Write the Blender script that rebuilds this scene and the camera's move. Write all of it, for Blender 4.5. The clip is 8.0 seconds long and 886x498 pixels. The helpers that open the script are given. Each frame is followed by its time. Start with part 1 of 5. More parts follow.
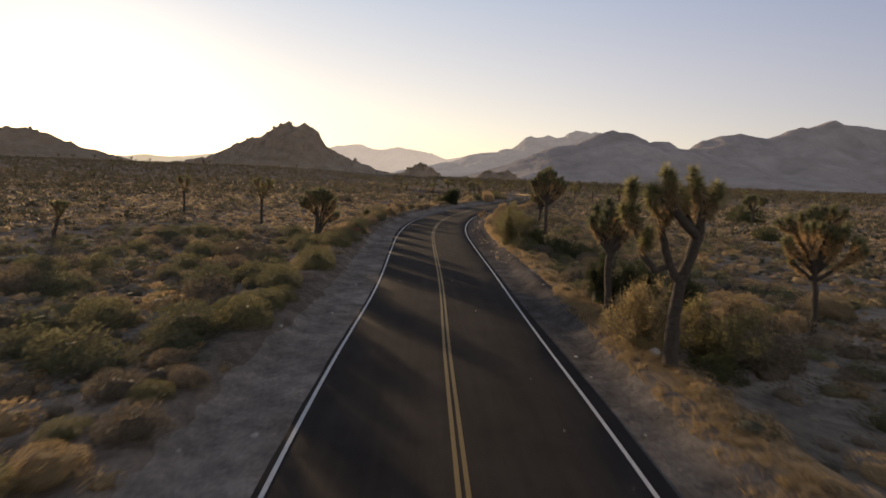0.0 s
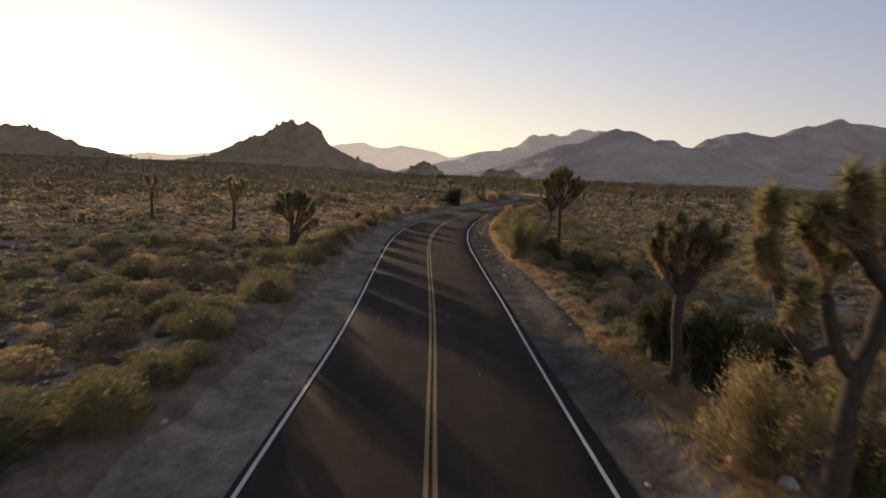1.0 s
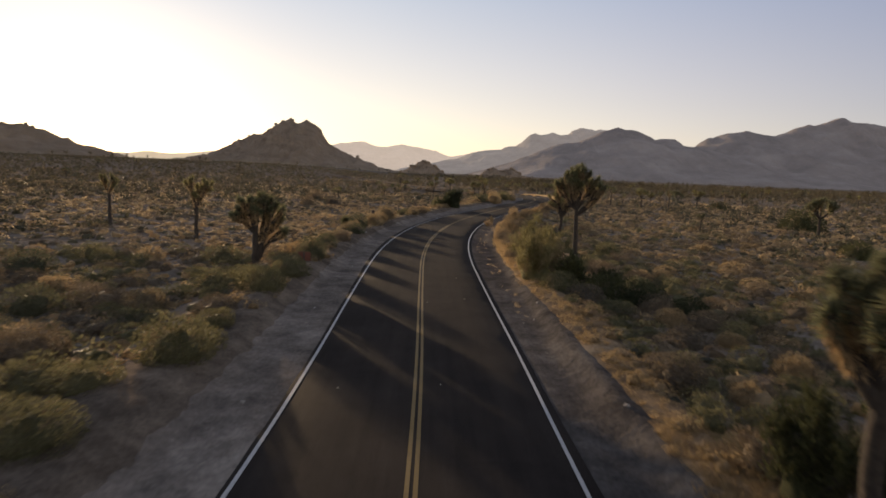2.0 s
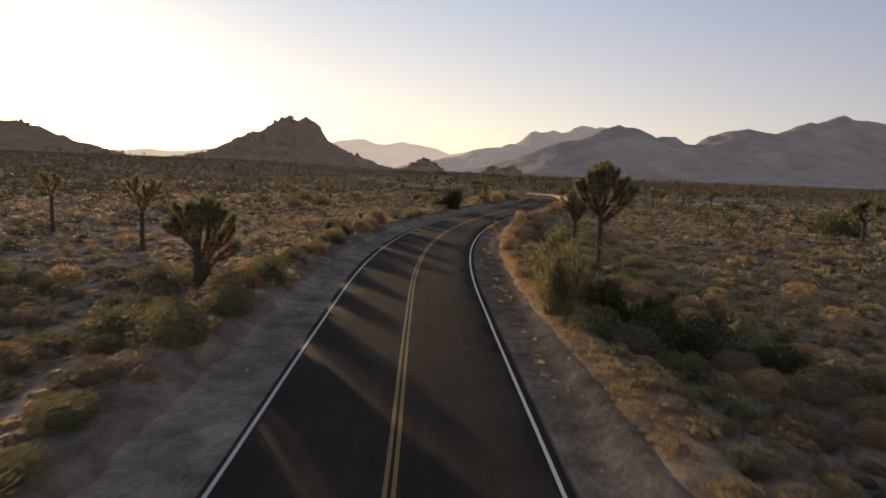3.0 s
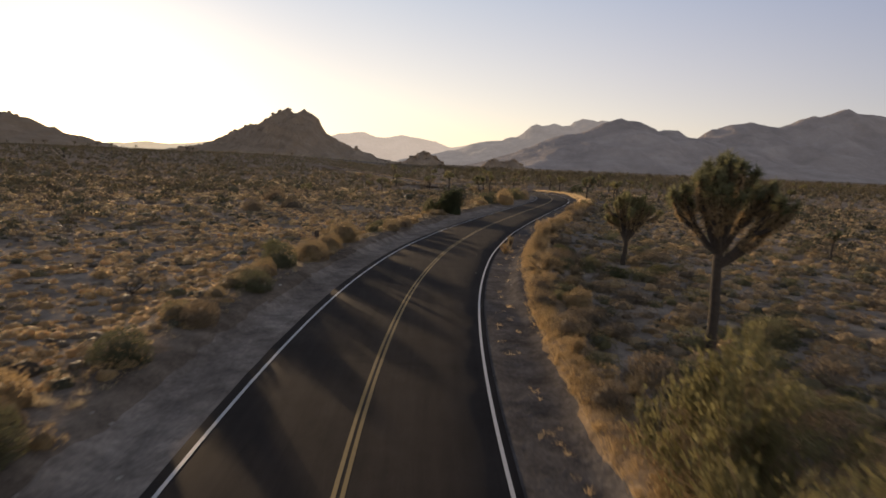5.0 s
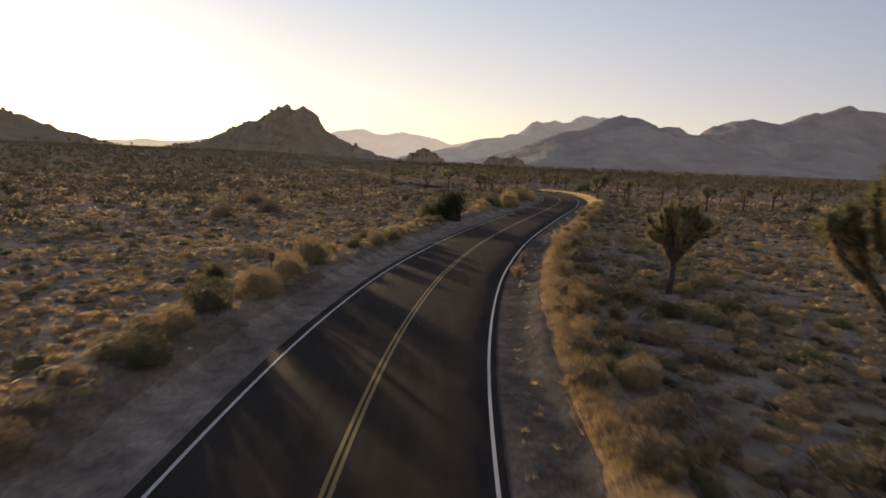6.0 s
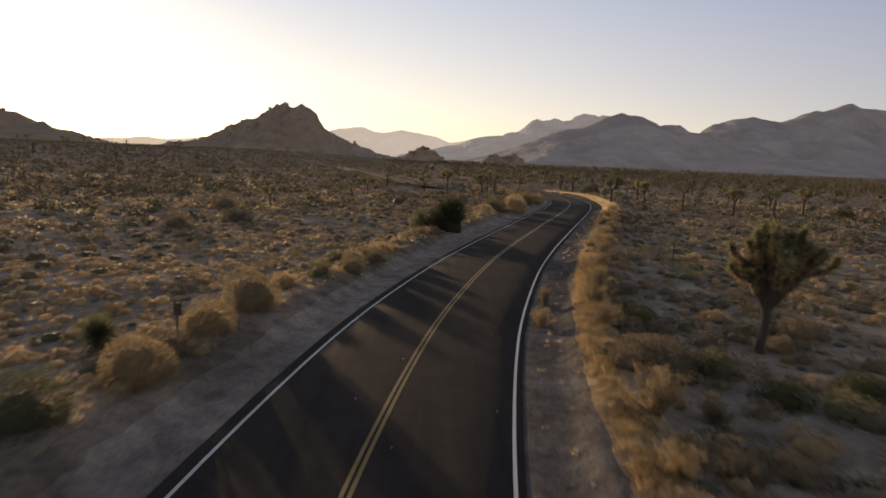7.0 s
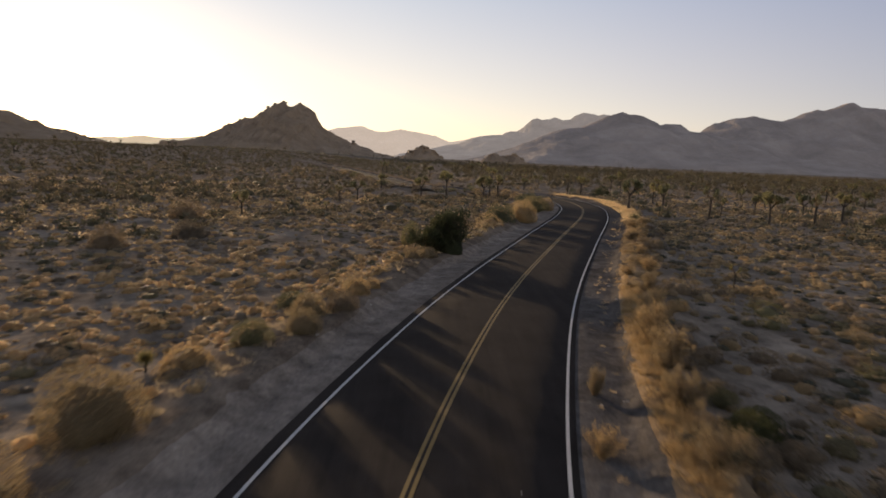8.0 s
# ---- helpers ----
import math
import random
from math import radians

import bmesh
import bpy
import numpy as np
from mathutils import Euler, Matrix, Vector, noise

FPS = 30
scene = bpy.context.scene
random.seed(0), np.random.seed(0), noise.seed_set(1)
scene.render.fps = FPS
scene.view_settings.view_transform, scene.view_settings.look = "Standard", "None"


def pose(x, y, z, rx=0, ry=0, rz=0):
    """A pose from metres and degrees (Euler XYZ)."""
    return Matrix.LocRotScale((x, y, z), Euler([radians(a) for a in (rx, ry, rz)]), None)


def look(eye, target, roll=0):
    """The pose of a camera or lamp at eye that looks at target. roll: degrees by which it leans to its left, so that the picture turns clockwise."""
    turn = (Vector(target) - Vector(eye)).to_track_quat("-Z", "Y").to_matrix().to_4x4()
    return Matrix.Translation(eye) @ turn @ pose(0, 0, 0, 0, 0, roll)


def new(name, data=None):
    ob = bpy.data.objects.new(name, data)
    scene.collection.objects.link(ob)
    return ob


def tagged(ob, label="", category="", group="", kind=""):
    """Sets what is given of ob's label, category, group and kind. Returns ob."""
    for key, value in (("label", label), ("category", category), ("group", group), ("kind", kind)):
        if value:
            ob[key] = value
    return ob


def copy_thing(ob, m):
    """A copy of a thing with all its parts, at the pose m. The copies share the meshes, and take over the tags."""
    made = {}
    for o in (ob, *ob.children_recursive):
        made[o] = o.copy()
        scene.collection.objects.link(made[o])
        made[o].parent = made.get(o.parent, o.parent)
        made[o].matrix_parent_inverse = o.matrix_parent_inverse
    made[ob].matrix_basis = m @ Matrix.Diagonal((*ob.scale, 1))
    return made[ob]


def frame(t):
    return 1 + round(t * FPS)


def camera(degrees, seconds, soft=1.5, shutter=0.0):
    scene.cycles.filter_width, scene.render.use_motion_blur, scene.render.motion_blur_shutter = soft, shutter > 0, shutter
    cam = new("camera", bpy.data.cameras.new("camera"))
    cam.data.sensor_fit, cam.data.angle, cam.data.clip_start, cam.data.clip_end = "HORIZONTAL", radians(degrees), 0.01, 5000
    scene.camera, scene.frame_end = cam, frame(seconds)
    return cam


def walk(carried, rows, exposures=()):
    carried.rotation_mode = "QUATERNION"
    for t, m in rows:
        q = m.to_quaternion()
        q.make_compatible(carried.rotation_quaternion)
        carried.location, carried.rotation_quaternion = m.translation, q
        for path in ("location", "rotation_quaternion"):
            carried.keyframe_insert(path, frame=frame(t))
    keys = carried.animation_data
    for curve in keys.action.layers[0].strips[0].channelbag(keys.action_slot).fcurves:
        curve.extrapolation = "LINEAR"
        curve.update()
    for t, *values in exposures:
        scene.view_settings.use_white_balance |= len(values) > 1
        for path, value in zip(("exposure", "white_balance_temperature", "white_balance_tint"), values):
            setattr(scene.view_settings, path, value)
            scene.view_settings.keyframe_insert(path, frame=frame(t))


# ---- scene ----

# ---- camera and its flight ----
cam = camera(74.0, 8.0, soft=1.65, shutter=0.5)
PATH = [
    (0.0, 0.605, 0.000, 5.865, 82.804, -2.233, -1.421),
    (0.5, 0.948, 4.059, 5.923, 82.655, -2.262, -1.158),
    (1.0, 1.241, 8.074, 5.975, 82.641, -2.280, -1.099),
    (1.5, 1.462, 11.998, 6.004, 82.602, -2.289, -1.073),
    (3.0, 2.056, 24.023, 6.107, 82.323, -2.345, -1.031),
    (3.5, 2.242, 28.235, 6.155, 82.148, -2.383, -1.005),
    (4.0, 2.413, 32.563, 6.202, 82.006, -2.402, -0.997),
    (4.5, 2.582, 37.093, 6.260, 81.848, -2.450, -1.013),
    (6.0, 3.211, 50.894, 6.494, 81.406, -2.406, -0.988),
    (6.5, 3.397, 55.726, 6.581, 81.299, -2.405, -1.005),
    (7.0, 3.604, 60.713, 6.668, 81.225, -2.403, -1.013),
    (7.5, 3.811, 65.824, 6.789, 81.178, -2.382, -1.030),
    (8.0, 3.984, 71.071, 6.916, 81.156, -2.400, -1.055),
]
walk(cam, [(t, pose(x, y, z, rx, ry, rz)) for t, x, y, z, rx, ry, rz in PATH])

# ---- sky, sun, exposure ----
SUN_AZ, SUN_EL = -29.2, 5.6          # degrees: from +y towards +x, above the horizon
world = bpy.data.worlds.new("evening_sky")
scene.world = world
world.use_nodes = True
wn = world.node_tree.nodes
wl = world.node_tree.links
sky = wn.new("ShaderNodeTexSky")
sky.sky_type = "NISHITA"
sky.sun_disc = False
sky.sun_elevation = radians(SUN_EL)
sky.sun_rotation = radians(SUN_AZ)
sky.altitude = 1200
sky.air_density = 1.0
sky.dust_density = 0.8
sky.ozone_density = 1.5
# light scattered more than once: a pale lavender veil, warmer towards the horizon
up = wn.new("ShaderNodeSeparateXYZ")
wl.new(wn.new("ShaderNodeTexCoord").outputs["Generated"], up.inputs[0])
veil = wn.new("ShaderNodeValToRGB")
ve = veil.color_ramp.elements
ve[0].position, ve[0].color = 0.0, (6.0, 4.4, 3.4, 1)
ve[1].position, ve[1].color = 0.8, (0.9, 0.95, 1.25, 1)
mid_v = ve.new(0.30)
mid_v.color = (2.9, 3.02, 3.75, 1)
wl.new(up.outputs["Z"], veil.inputs["Fac"])
# bright sunward, bluest and deepest a quarter turn off; raised behind, unseen, as fill
dot = wn.new("ShaderNodeVectorMath")
dot.operation = "DOT_PRODUCT"
wl.new(wn["Texture Coordinate"].outputs["Generated"], dot.inputs[0])
dot.inputs[1].default_value = (math.sin(radians(SUN_AZ)), math.cos(radians(SUN_AZ)), 0.0)
sunward = wn.new("ShaderNodeMapRange")
sunward.inputs["From Min"].default_value = -1.0
wl.new(dot.outputs["Value"], sunward.inputs["Value"])
tint = wn.new("ShaderNodeValToRGB")
te = tint.color_ramp.elements
te[0].position, te[0].color = 0.0, (1.45, 1.36, 1.2, 1)
te[1].position, te[1].color = 0.95, (1.22, 1.2, 1.1, 1)
for at, col in ((0.45, (0.92, 0.92, 0.96)), (0.68, (0.64, 0.67, 0.82)), (0.82, (0.93, 0.93, 0.98))):
    te.new(at).color = (*col, 1)
wl.new(sunward.outputs[0], tint.inputs["Fac"])
shade = wn.new("ShaderNodeVectorMath")
shade.operation = "MULTIPLY"
wl.new(veil.outputs[0], shade.inputs[0])
wl.new(tint.outputs[0], shade.inputs[1])
both = wn.new("ShaderNodeMix")
both.data_type, both.blend_type = "RGBA", "ADD"
both.inputs["Factor"].default_value = 1.0
soft_sky = wn.new("ShaderNodeHueSaturation")
soft_sky.inputs["Saturation"].default_value = 0.8
soft_sky.inputs["Value"].default_value = 0.7
wl.new(sky.outputs[0], soft_sky.inputs["Color"])
wl.new(soft_sky.outputs[0], both.inputs["A"])
wl.new(shade.outputs[0], both.inputs["B"])
wn["Background"].inputs["Strength"].default_value = 0.11
wl.new(both.outputs["Result"], wn["Background"].inputs["Color"])

az, el = radians(SUN_AZ), radians(SUN_EL)
sun_way = Vector((math.sin(az) * math.cos(el), math.cos(az) * math.cos(el), math.sin(el)))
lamp = bpy.data.lights.new("sun", "SUN")
lamp.energy, lamp.angle, lamp.color = 4.8, radians(0.9), (1.0, 0.715, 0.43)
sun = new("sun", lamp)
sun.matrix_world = look(sun_way * 300, (0, 0, 0))
scene.view_settings.exposure = 0.0

# ---- materials ----
def nodes_of(name):
    m = bpy.data.materials.new(name)
    m.use_nodes = True
    n, l = m.node_tree.nodes, m.node_tree.links
    return m, n, l, n["Principled BSDF"]


def noise_node(n, l, scale, detail=4.0, rough=0.6, vec=None):
    k = n.new("ShaderNodeTexNoise")
    k.inputs["Scale"].default_value = scale
    k.inputs["Detail"].default_value = detail
    k.inputs["Roughness"].default_value = rough
    if vec is not None:
        l.new(vec, k.inputs["Vector"])
    return k


def ramp_node(n, l, fac, stops):
    r = n.new("ShaderNodeValToRGB")
    e = r.color_ramp.elements
    e[0].position, e[0].color = stops[0][0], (*stops[0][1], 1)
    e[1].position, e[1].color = stops[-1][0], (*stops[-1][1], 1)
    for p, c in stops[1:-1]:
        k = e.new(p)
        k.color = (*c, 1)
    l.new(fac, r.inputs["Fac"])
    return r


def mix_node(n, l, fac, a, b, how="MIX"):
    x = n.new("ShaderNodeMix")
    x.data_type, x.blend_type = "RGBA", how
    for sock, v in ((x.inputs["Factor"], fac), (x.inputs["A"], a), (x.inputs["B"], b)):
        if hasattr(v, "is_output"):
            l.new(v, sock)
        else:
            sock.default_value = v
    return x.outputs["Result"]


def bump_node(n, l, height, strength, distance, bsdf):
    b = n.new("ShaderNodeBump")
    b.inputs["Strength"].default_value = strength
    b.inputs["Distance"].default_value = distance
    l.new(height, b.inputs["Height"])
    l.new(b.outputs["Normal"], bsdf.inputs["Normal"])


def earth(name, dark, mid, light, gravel=18.0, bump=0.5):
    """Dry desert soil: broad stains, fine grit, loose stones."""
    m, n, l, p = nodes_of(name)
    pos = n.new("ShaderNodeNewGeometry").outputs["Position"]
    broad = noise_node(n, l, 0.25, 5, 0.6, pos)
    fine = noise_node(n, l, gravel, 5, 0.7, pos)
    c = ramp_node(n, l, broad.outputs["Fac"], ((0.3, dark), (0.5, mid), (0.72, light)))
    g = ramp_node(n, l, fine.outputs["Fac"], ((0.3, (0.55, 0.55, 0.55)), (0.7, (1.25, 1.22, 1.18))))
    l.new(mix_node(n, l, 0.8, c.outputs[0], g.outputs[0], "MULTIPLY"), p.inputs["Base Color"])
    p.inputs["Roughness"].default_value = 0.95
    p.inputs["Specular IOR Level"].default_value = 0.0
    drift = noise_node(n, l, 1.1, 7, 0.72, pos)
    d = ramp_node(n, l, drift.outputs["Fac"], ((0.36, (0.6, 0.585, 0.57)), (0.64, (1.38, 1.35, 1.3))))
    l.new(mix_node(n, l, 0.85, p.inputs["Base Color"].links[0].from_socket, d.outputs[0], "MULTIPLY"), p.inputs["Base Color"])
    mid_n = noise_node(n, l, 2.2, 6, 0.7, pos)
    bump_node(n, l, mid_n.outputs["Fac"], bump, 0.25 if gravel < 15 else 0.10, p)
    return m


SOIL = earth("desert_soil", (0.168, 0.142, 0.116), (0.242, 0.206, 0.169), (0.335, 0.287, 0.238))
# Right shoulder sand, darkened for the long shadows that lie across it.
VERGE = earth("shade_darkened_sand", (0.088, 0.081, 0.078), (0.122, 0.113, 0.108), (0.172, 0.159, 0.151), 9.0, 0.6)
# Right bank faces the sun: the light's gold is put into its soil colour.
SUNLIT_BANK = earth("sunlit_ochre_tint", (0.20, 0.146, 0.092), (0.295, 0.22, 0.143), (0.41, 0.312, 0.208), 12.0, 0.6)

# Left shoulder: gravel lightened in its colour to offset the bank's shade.
GRAVEL = earth("lightened_road_gravel", (0.174, 0.151, 0.132), (0.248, 0.216, 0.189), (0.335, 0.296, 0.261), 9.0, 0.6)
# Left bank faces away from the sun: shade is deepened in this colour.
SHADED_BANK_SOIL = earth("bank_soil", (0.125, 0.103, 0.083), (0.185, 0.153, 0.124), (0.27, 0.226, 0.184), 12.0, 0.5)


def asphalt():
    m, n, l, p = nodes_of("asphalt")
    pos = n.new("ShaderNodeNewGeometry").outputs["Position"]
    grit = noise_node(n, l, 60, 3, 0.7, pos)
    stain = noise_node(n, l, 0.5, 5, 0.65, pos)
    c = ramp_node(n, l, stain.outputs["Fac"], ((0.3, (0.029, 0.0238, 0.0208)), (0.7, (0.0435, 0.0357, 0.0312))))
    g = ramp_node(n, l, grit.outputs["Fac"], ((0.35, (0.6, 0.6, 0.6)), (0.7, (1.5, 1.5, 1.5))))
    lanes = n.new("ShaderNodeMapping")
    lanes.inputs["Scale"].default_value = (2.2, 0.10, 1.0)
    l.new(pos, lanes.inputs["Vector"])
    worn = noise_node(n, l, 1.0, 5, 0.65, lanes.outputs[0])
    w = ramp_node(n, l, worn.outputs["Fac"], ((0.3, (0.8, 0.8, 0.82)), (0.7, (1.25, 1.23, 1.2))))
    base = mix_node(n, l, 0.8, c.outputs[0], g.outputs[0], "MULTIPLY")
    l.new(mix_node(n, l, 0.9, base, w.outputs[0], "MULTIPLY"), p.inputs["Base Color"])
    p.inputs["Roughness"].default_value = 0.95
    p.inputs["Specular IOR Level"].default_value = 0.06
    bump_node(n, l, grit.outputs["Fac"], 0.4, 0.02, p)
    return m


ASPHALT = asphalt()


def paint(name, col):
    m, n, l, p = nodes_of(name)
    pos = n.new("ShaderNodeNewGeometry").outputs["Position"]
    k = noise_node(n, l, 14, 6, 0.75, pos)
    c = ramp_node(n, l, k.outputs["Fac"], ((0.30, tuple(v * 0.45 for v in col)), (0.48, col)))
    l.new(c.outputs[0], p.inputs["Base Color"])
    p.inputs["Roughness"].default_value = 0.65
    return m


WHITE = paint("white_road_paint", (0.52, 0.50, 0.48))
YELLOW = paint("yellow_road_paint", (0.20, 0.120, 0.019))


def leafy(name, a, b, through_share=0.45, per_object=True, rough=0.7):
    """Leaves and dry stems: two tones, light passing through."""
    m, n, l, p = nodes_of(name)
    island = n.new("ShaderNodeNewGeometry").outputs["Random Per Island"]
    c = ramp_node(n, l, island, ((0.0, a), (1.0, b))).outputs[0]
    if per_object:
        own = n.new("ShaderNodeObjectInfo").outputs["Random"]
        tone = ramp_node(n, l, own, ((0.0, (0.65, 0.68, 0.72)), (1.0, (1.25, 1.15, 1.0)))).outputs[0]
        c = mix_node(n, l, 1.0, c, tone, "MULTIPLY")
    spray = noise_node(n, l, 24, 3, 0.7, n.new("ShaderNodeNewGeometry").outputs["Position"])
    fleck = ramp_node(n, l, spray.outputs["Fac"], ((0.36, (0.6, 0.62, 0.65)), (0.64, (1.35, 1.3, 1.22)))).outputs[0]
    c = mix_node(n, l, 0.85, c, fleck, "MULTIPLY")
    l.new(c, p.inputs["Base Color"])
    p.inputs["Roughness"].default_value = rough
    p.inputs["Specular IOR Level"].default_value = 0.15
    bump_node(n, l, spray.outputs["Fac"], 0.9, 0.06, p)
    t = n.new("ShaderNodeBsdfTranslucent")
    l.new(c, t.inputs["Color"])
    s = n.new("ShaderNodeMixShader")
    s.inputs["Fac"].default_value = through_share
    l.new(p.outputs[0], s.inputs[1])
    l.new(t.outputs[0], s.inputs[2])
    l.new(s.outputs[0], n["Material Output"].inputs["Surface"])
    return m


GOLD = leafy("dry_golden_twigs", (0.275, 0.208, 0.118), (0.48, 0.378, 0.232))
OLIVE = leafy("olive_leaves", (0.120, 0.120, 0.066), (0.245, 0.236, 0.140), 0.38)
DULL_OLIVE = leafy("dull_olive_leaves", (0.085, 0.080, 0.050), (0.185, 0.168, 0.106), 0.16)
GREY = leafy("grey_brown_twigs", (0.156, 0.126, 0.092), (0.312, 0.256, 0.186), 0.28)
DARK = leafy("dark_green_sprays", (0.054, 0.062, 0.030), (0.125, 0.134, 0.066), 0.32)
STRAW = leafy("straw_grass", (0.45, 0.362, 0.232), (0.74, 0.612, 0.412), 0.64)
SPIKE = leafy("yucca_leaves", (0.165, 0.170, 0.092), (0.355, 0.345, 0.195), 0.48)
YELLOW_GREEN = leafy("yellow_green_leaves", (0.146, 0.138, 0.067), (0.305, 0.284, 0.145), 0.48)
TAN = leafy("tan_green_twigs", (0.215, 0.175, 0.090), (0.41, 0.34, 0.19), 0.48)
SHAG = leafy("dead_yucca_leaves", (0.29, 0.215, 0.130), (0.53, 0.405, 0.245), 0.40)


def bark():
    m, n, l, p = nodes_of("yucca_bark")
    pos = n.new("ShaderNodeTexCoord").outputs["Object"]
    k = noise_node(n, l, 9, 6, 0.75, pos)
    c = ramp_node(n, l, k.outputs["Fac"], ((0.3, (0.024, 0.019, 0.015)), (0.7, (0.078, 0.060, 0.045))))
    l.new(c.outputs[0], p.inputs["Base Color"])
    p.inputs["Roughness"].default_value = 0.95
    bump_node(n, l, k.outputs["Fac"], 0.9, 0.06, p)
    return m


BARK = bark()


def rock(name, dark, light, scale):
    m, n, l, p = nodes_of(name)
    pos = n.new("ShaderNodeNewGeometry").outputs["Position"]
    k = noise_node(n, l, scale, 8, 0.65, pos)
    c = ramp_node(n, l, k.outputs["Fac"], ((0.32, dark), (0.68, light)))
    l.new(c.outputs[0], p.inputs["Base Color"])
    p.inputs["Roughness"].default_value = 0.95
    p.inputs["Specular IOR Level"].default_value = 0.1
    k2 = noise_node(n, l, scale * 3, 8, 0.7, pos)
    bump_node(n, l, k2.outputs["Fac"], 0.8, 0.35 / scale, p)
    return m




def distance(name, haze_glow, strength, scale=0.006):
    """The far mountains, a plain backdrop kilometres away; emission paints in the sunlit haze."""
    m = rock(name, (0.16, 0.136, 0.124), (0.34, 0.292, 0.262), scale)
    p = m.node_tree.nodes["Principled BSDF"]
    p.inputs["Emission Color"].default_value = (*haze_glow, 1)
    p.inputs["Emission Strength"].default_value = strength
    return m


HILL_ROCK = rock("granite_hill", (0.29, 0.215, 0.145), (0.45, 0.345, 0.245), 0.03)
FAR_SUNWARD = distance("hazy_sunward_ridge", (1.0, 0.78, 0.52), 0.62)
FAR_PALE = distance("hazy_pale_ridge", (1.0, 0.80, 0.64), 0.52)
FAR_GREY = distance("hazy_grey_ridge", (1.0, 0.86, 0.78), 0.19)
FAR_ROCK = distance("hazy_mountain_rock", (1.0, 0.91, 0.95), 0.056)
STONE = rock("pale_stone", (0.30, 0.27, 0.23), (0.52, 0.48, 0.42), 6.0)

# ---- plan: the road's centre line and the lie of the land ----
ROAD_Y = np.array([-60, -20, 14, 21, 28, 35, 42, 49, 56, 63, 70, 77, 84, 91, 98, 105, 112, 119, 126, 133, 140, 147, 154, 161, 168.0])
ROAD_X = np.array([1.9, 1.6, 1.45, 1.45, 1.50, 1.47, 1.36, 1.28, 1.25, 1.48, 2.00, 2.88, 4.07, 5.65, 7.46, 9.56, 11.85, 14.21, 16.57, 19.0, 21.4, 23.7, 25.7, 27.4, 28.4])
BEND = [(28.7, 175.0), (28.0, 182.0), (25.6, 188.5), (21.5, 193.5), (15.5, 197.5), (8.0, 201.5), (0.5, 209.0), (-4.0, 221.0), (-8.7, 241.6), (-20.7, 281.5), (-39.0, 347.6), (-70.0, 430.0)]


def through_points(pts, step):
    """A smooth line through pts (Catmull-Rom), cut into even steps."""
    p = np.array(pts, float)
    p = np.vstack([2 * p[0] - p[1], p, 2 * p[-1] - p[-2]])
    out = []
    for i in range(1, len(p) - 2):
        for s in np.linspace(0, 1, 24, endpoint=False):
            a, b, c, d = p[i - 1:i + 3]
            out.append(0.5 * (2 * b + (c - a) * s + (2 * a - 5 * b + 4 * c - d) * s ** 2 + (3 * b - a - 3 * c + d) * s ** 3))
    out = np.array(out)
    for _ in range(30):
        out[1:-1] = 0.25 * out[:-2] + 0.5 * out[1:-1] + 0.25 * out[2:]
    run = np.concatenate([[0], np.cumsum(np.hypot(*np.diff(out, axis=0).T))])
    s = np.arange(0, run[-1], step)
    return np.stack([np.interp(s, run, out[:, 0]), np.interp(s, run, out[:, 1])], 1)


LINE = through_points(list(zip(ROAD_X, ROAD_Y)) + BEND, 0.5)
TANGENT = np.gradient(LINE, axis=0)
TANGENT /= np.hypot(TANGENT[:, 0], TANGENT[:, 1])[:, None]
SIDE = np.stack([TANGENT[:, 1], -TANGENT[:, 0]], 1)      # to the right of the way


def off_road(x, y):
    """Signed distance from the road's centre line (right is positive)."""
    x, y = np.atleast_1d(np.asarray(x, float)), np.atleast_1d(np.asarray(y, float))
    best, sign = np.full(x.shape, 1e9), np.ones(x.shape)
    coarse = slice(0, None, 3)
    cx, cy, sx, sy = LINE[coarse, 0], LINE[coarse, 1], SIDE[coarse, 0], SIDE[coarse, 1]
    for a in range(0, len(x), 20000):
        dx = x[a:a + 20000, None] - cx
        dy = y[a:a + 20000, None] - cy
        i = (dx * dx + dy * dy).argmin(1)
        r = np.arange(len(i))
        lateral = dx[r, i] * sx[i] + dy[r, i] * sy[i]
        full = np.hypot(dx[r, i], dy[r, i])
        near = np.where(full < 40, np.abs(lateral), full)
        best[a:a + 20000], sign[a:a + 20000] = near, np.where(lateral < 0, -1, 1)
    return best * sign


def lattice(ix, iy, seed):
    h = np.sin(ix * 127.1 + iy * 311.7 + seed * 74.7) * 43758.5453
    return h - np.floor(h)


def value_noise(x, y, size, seed=0):
    """Smooth noise from -1 to 1 with bumps of about that size."""
    u, v = np.asarray(x, float) / size, np.asarray(y, float) / size
    i, j = np.floor(u), np.floor(v)
    a, b = u - i, v - j
    a, b = a * a * (3 - 2 * a), b * b * (3 - 2 * b)
    top = lattice(i, j, seed) * (1 - a) + lattice(i + 1, j, seed) * a
    low = lattice(i, j + 1, seed) * (1 - a) + lattice(i + 1, j + 1, seed) * a
    return 2 * (top * (1 - b) + low * b) - 1


def ease(a, b, v):
    s = np.clip((np.asarray(v, float) - a) / (b - a), 0, 1)
    return s * s * (3 - 2 * s)


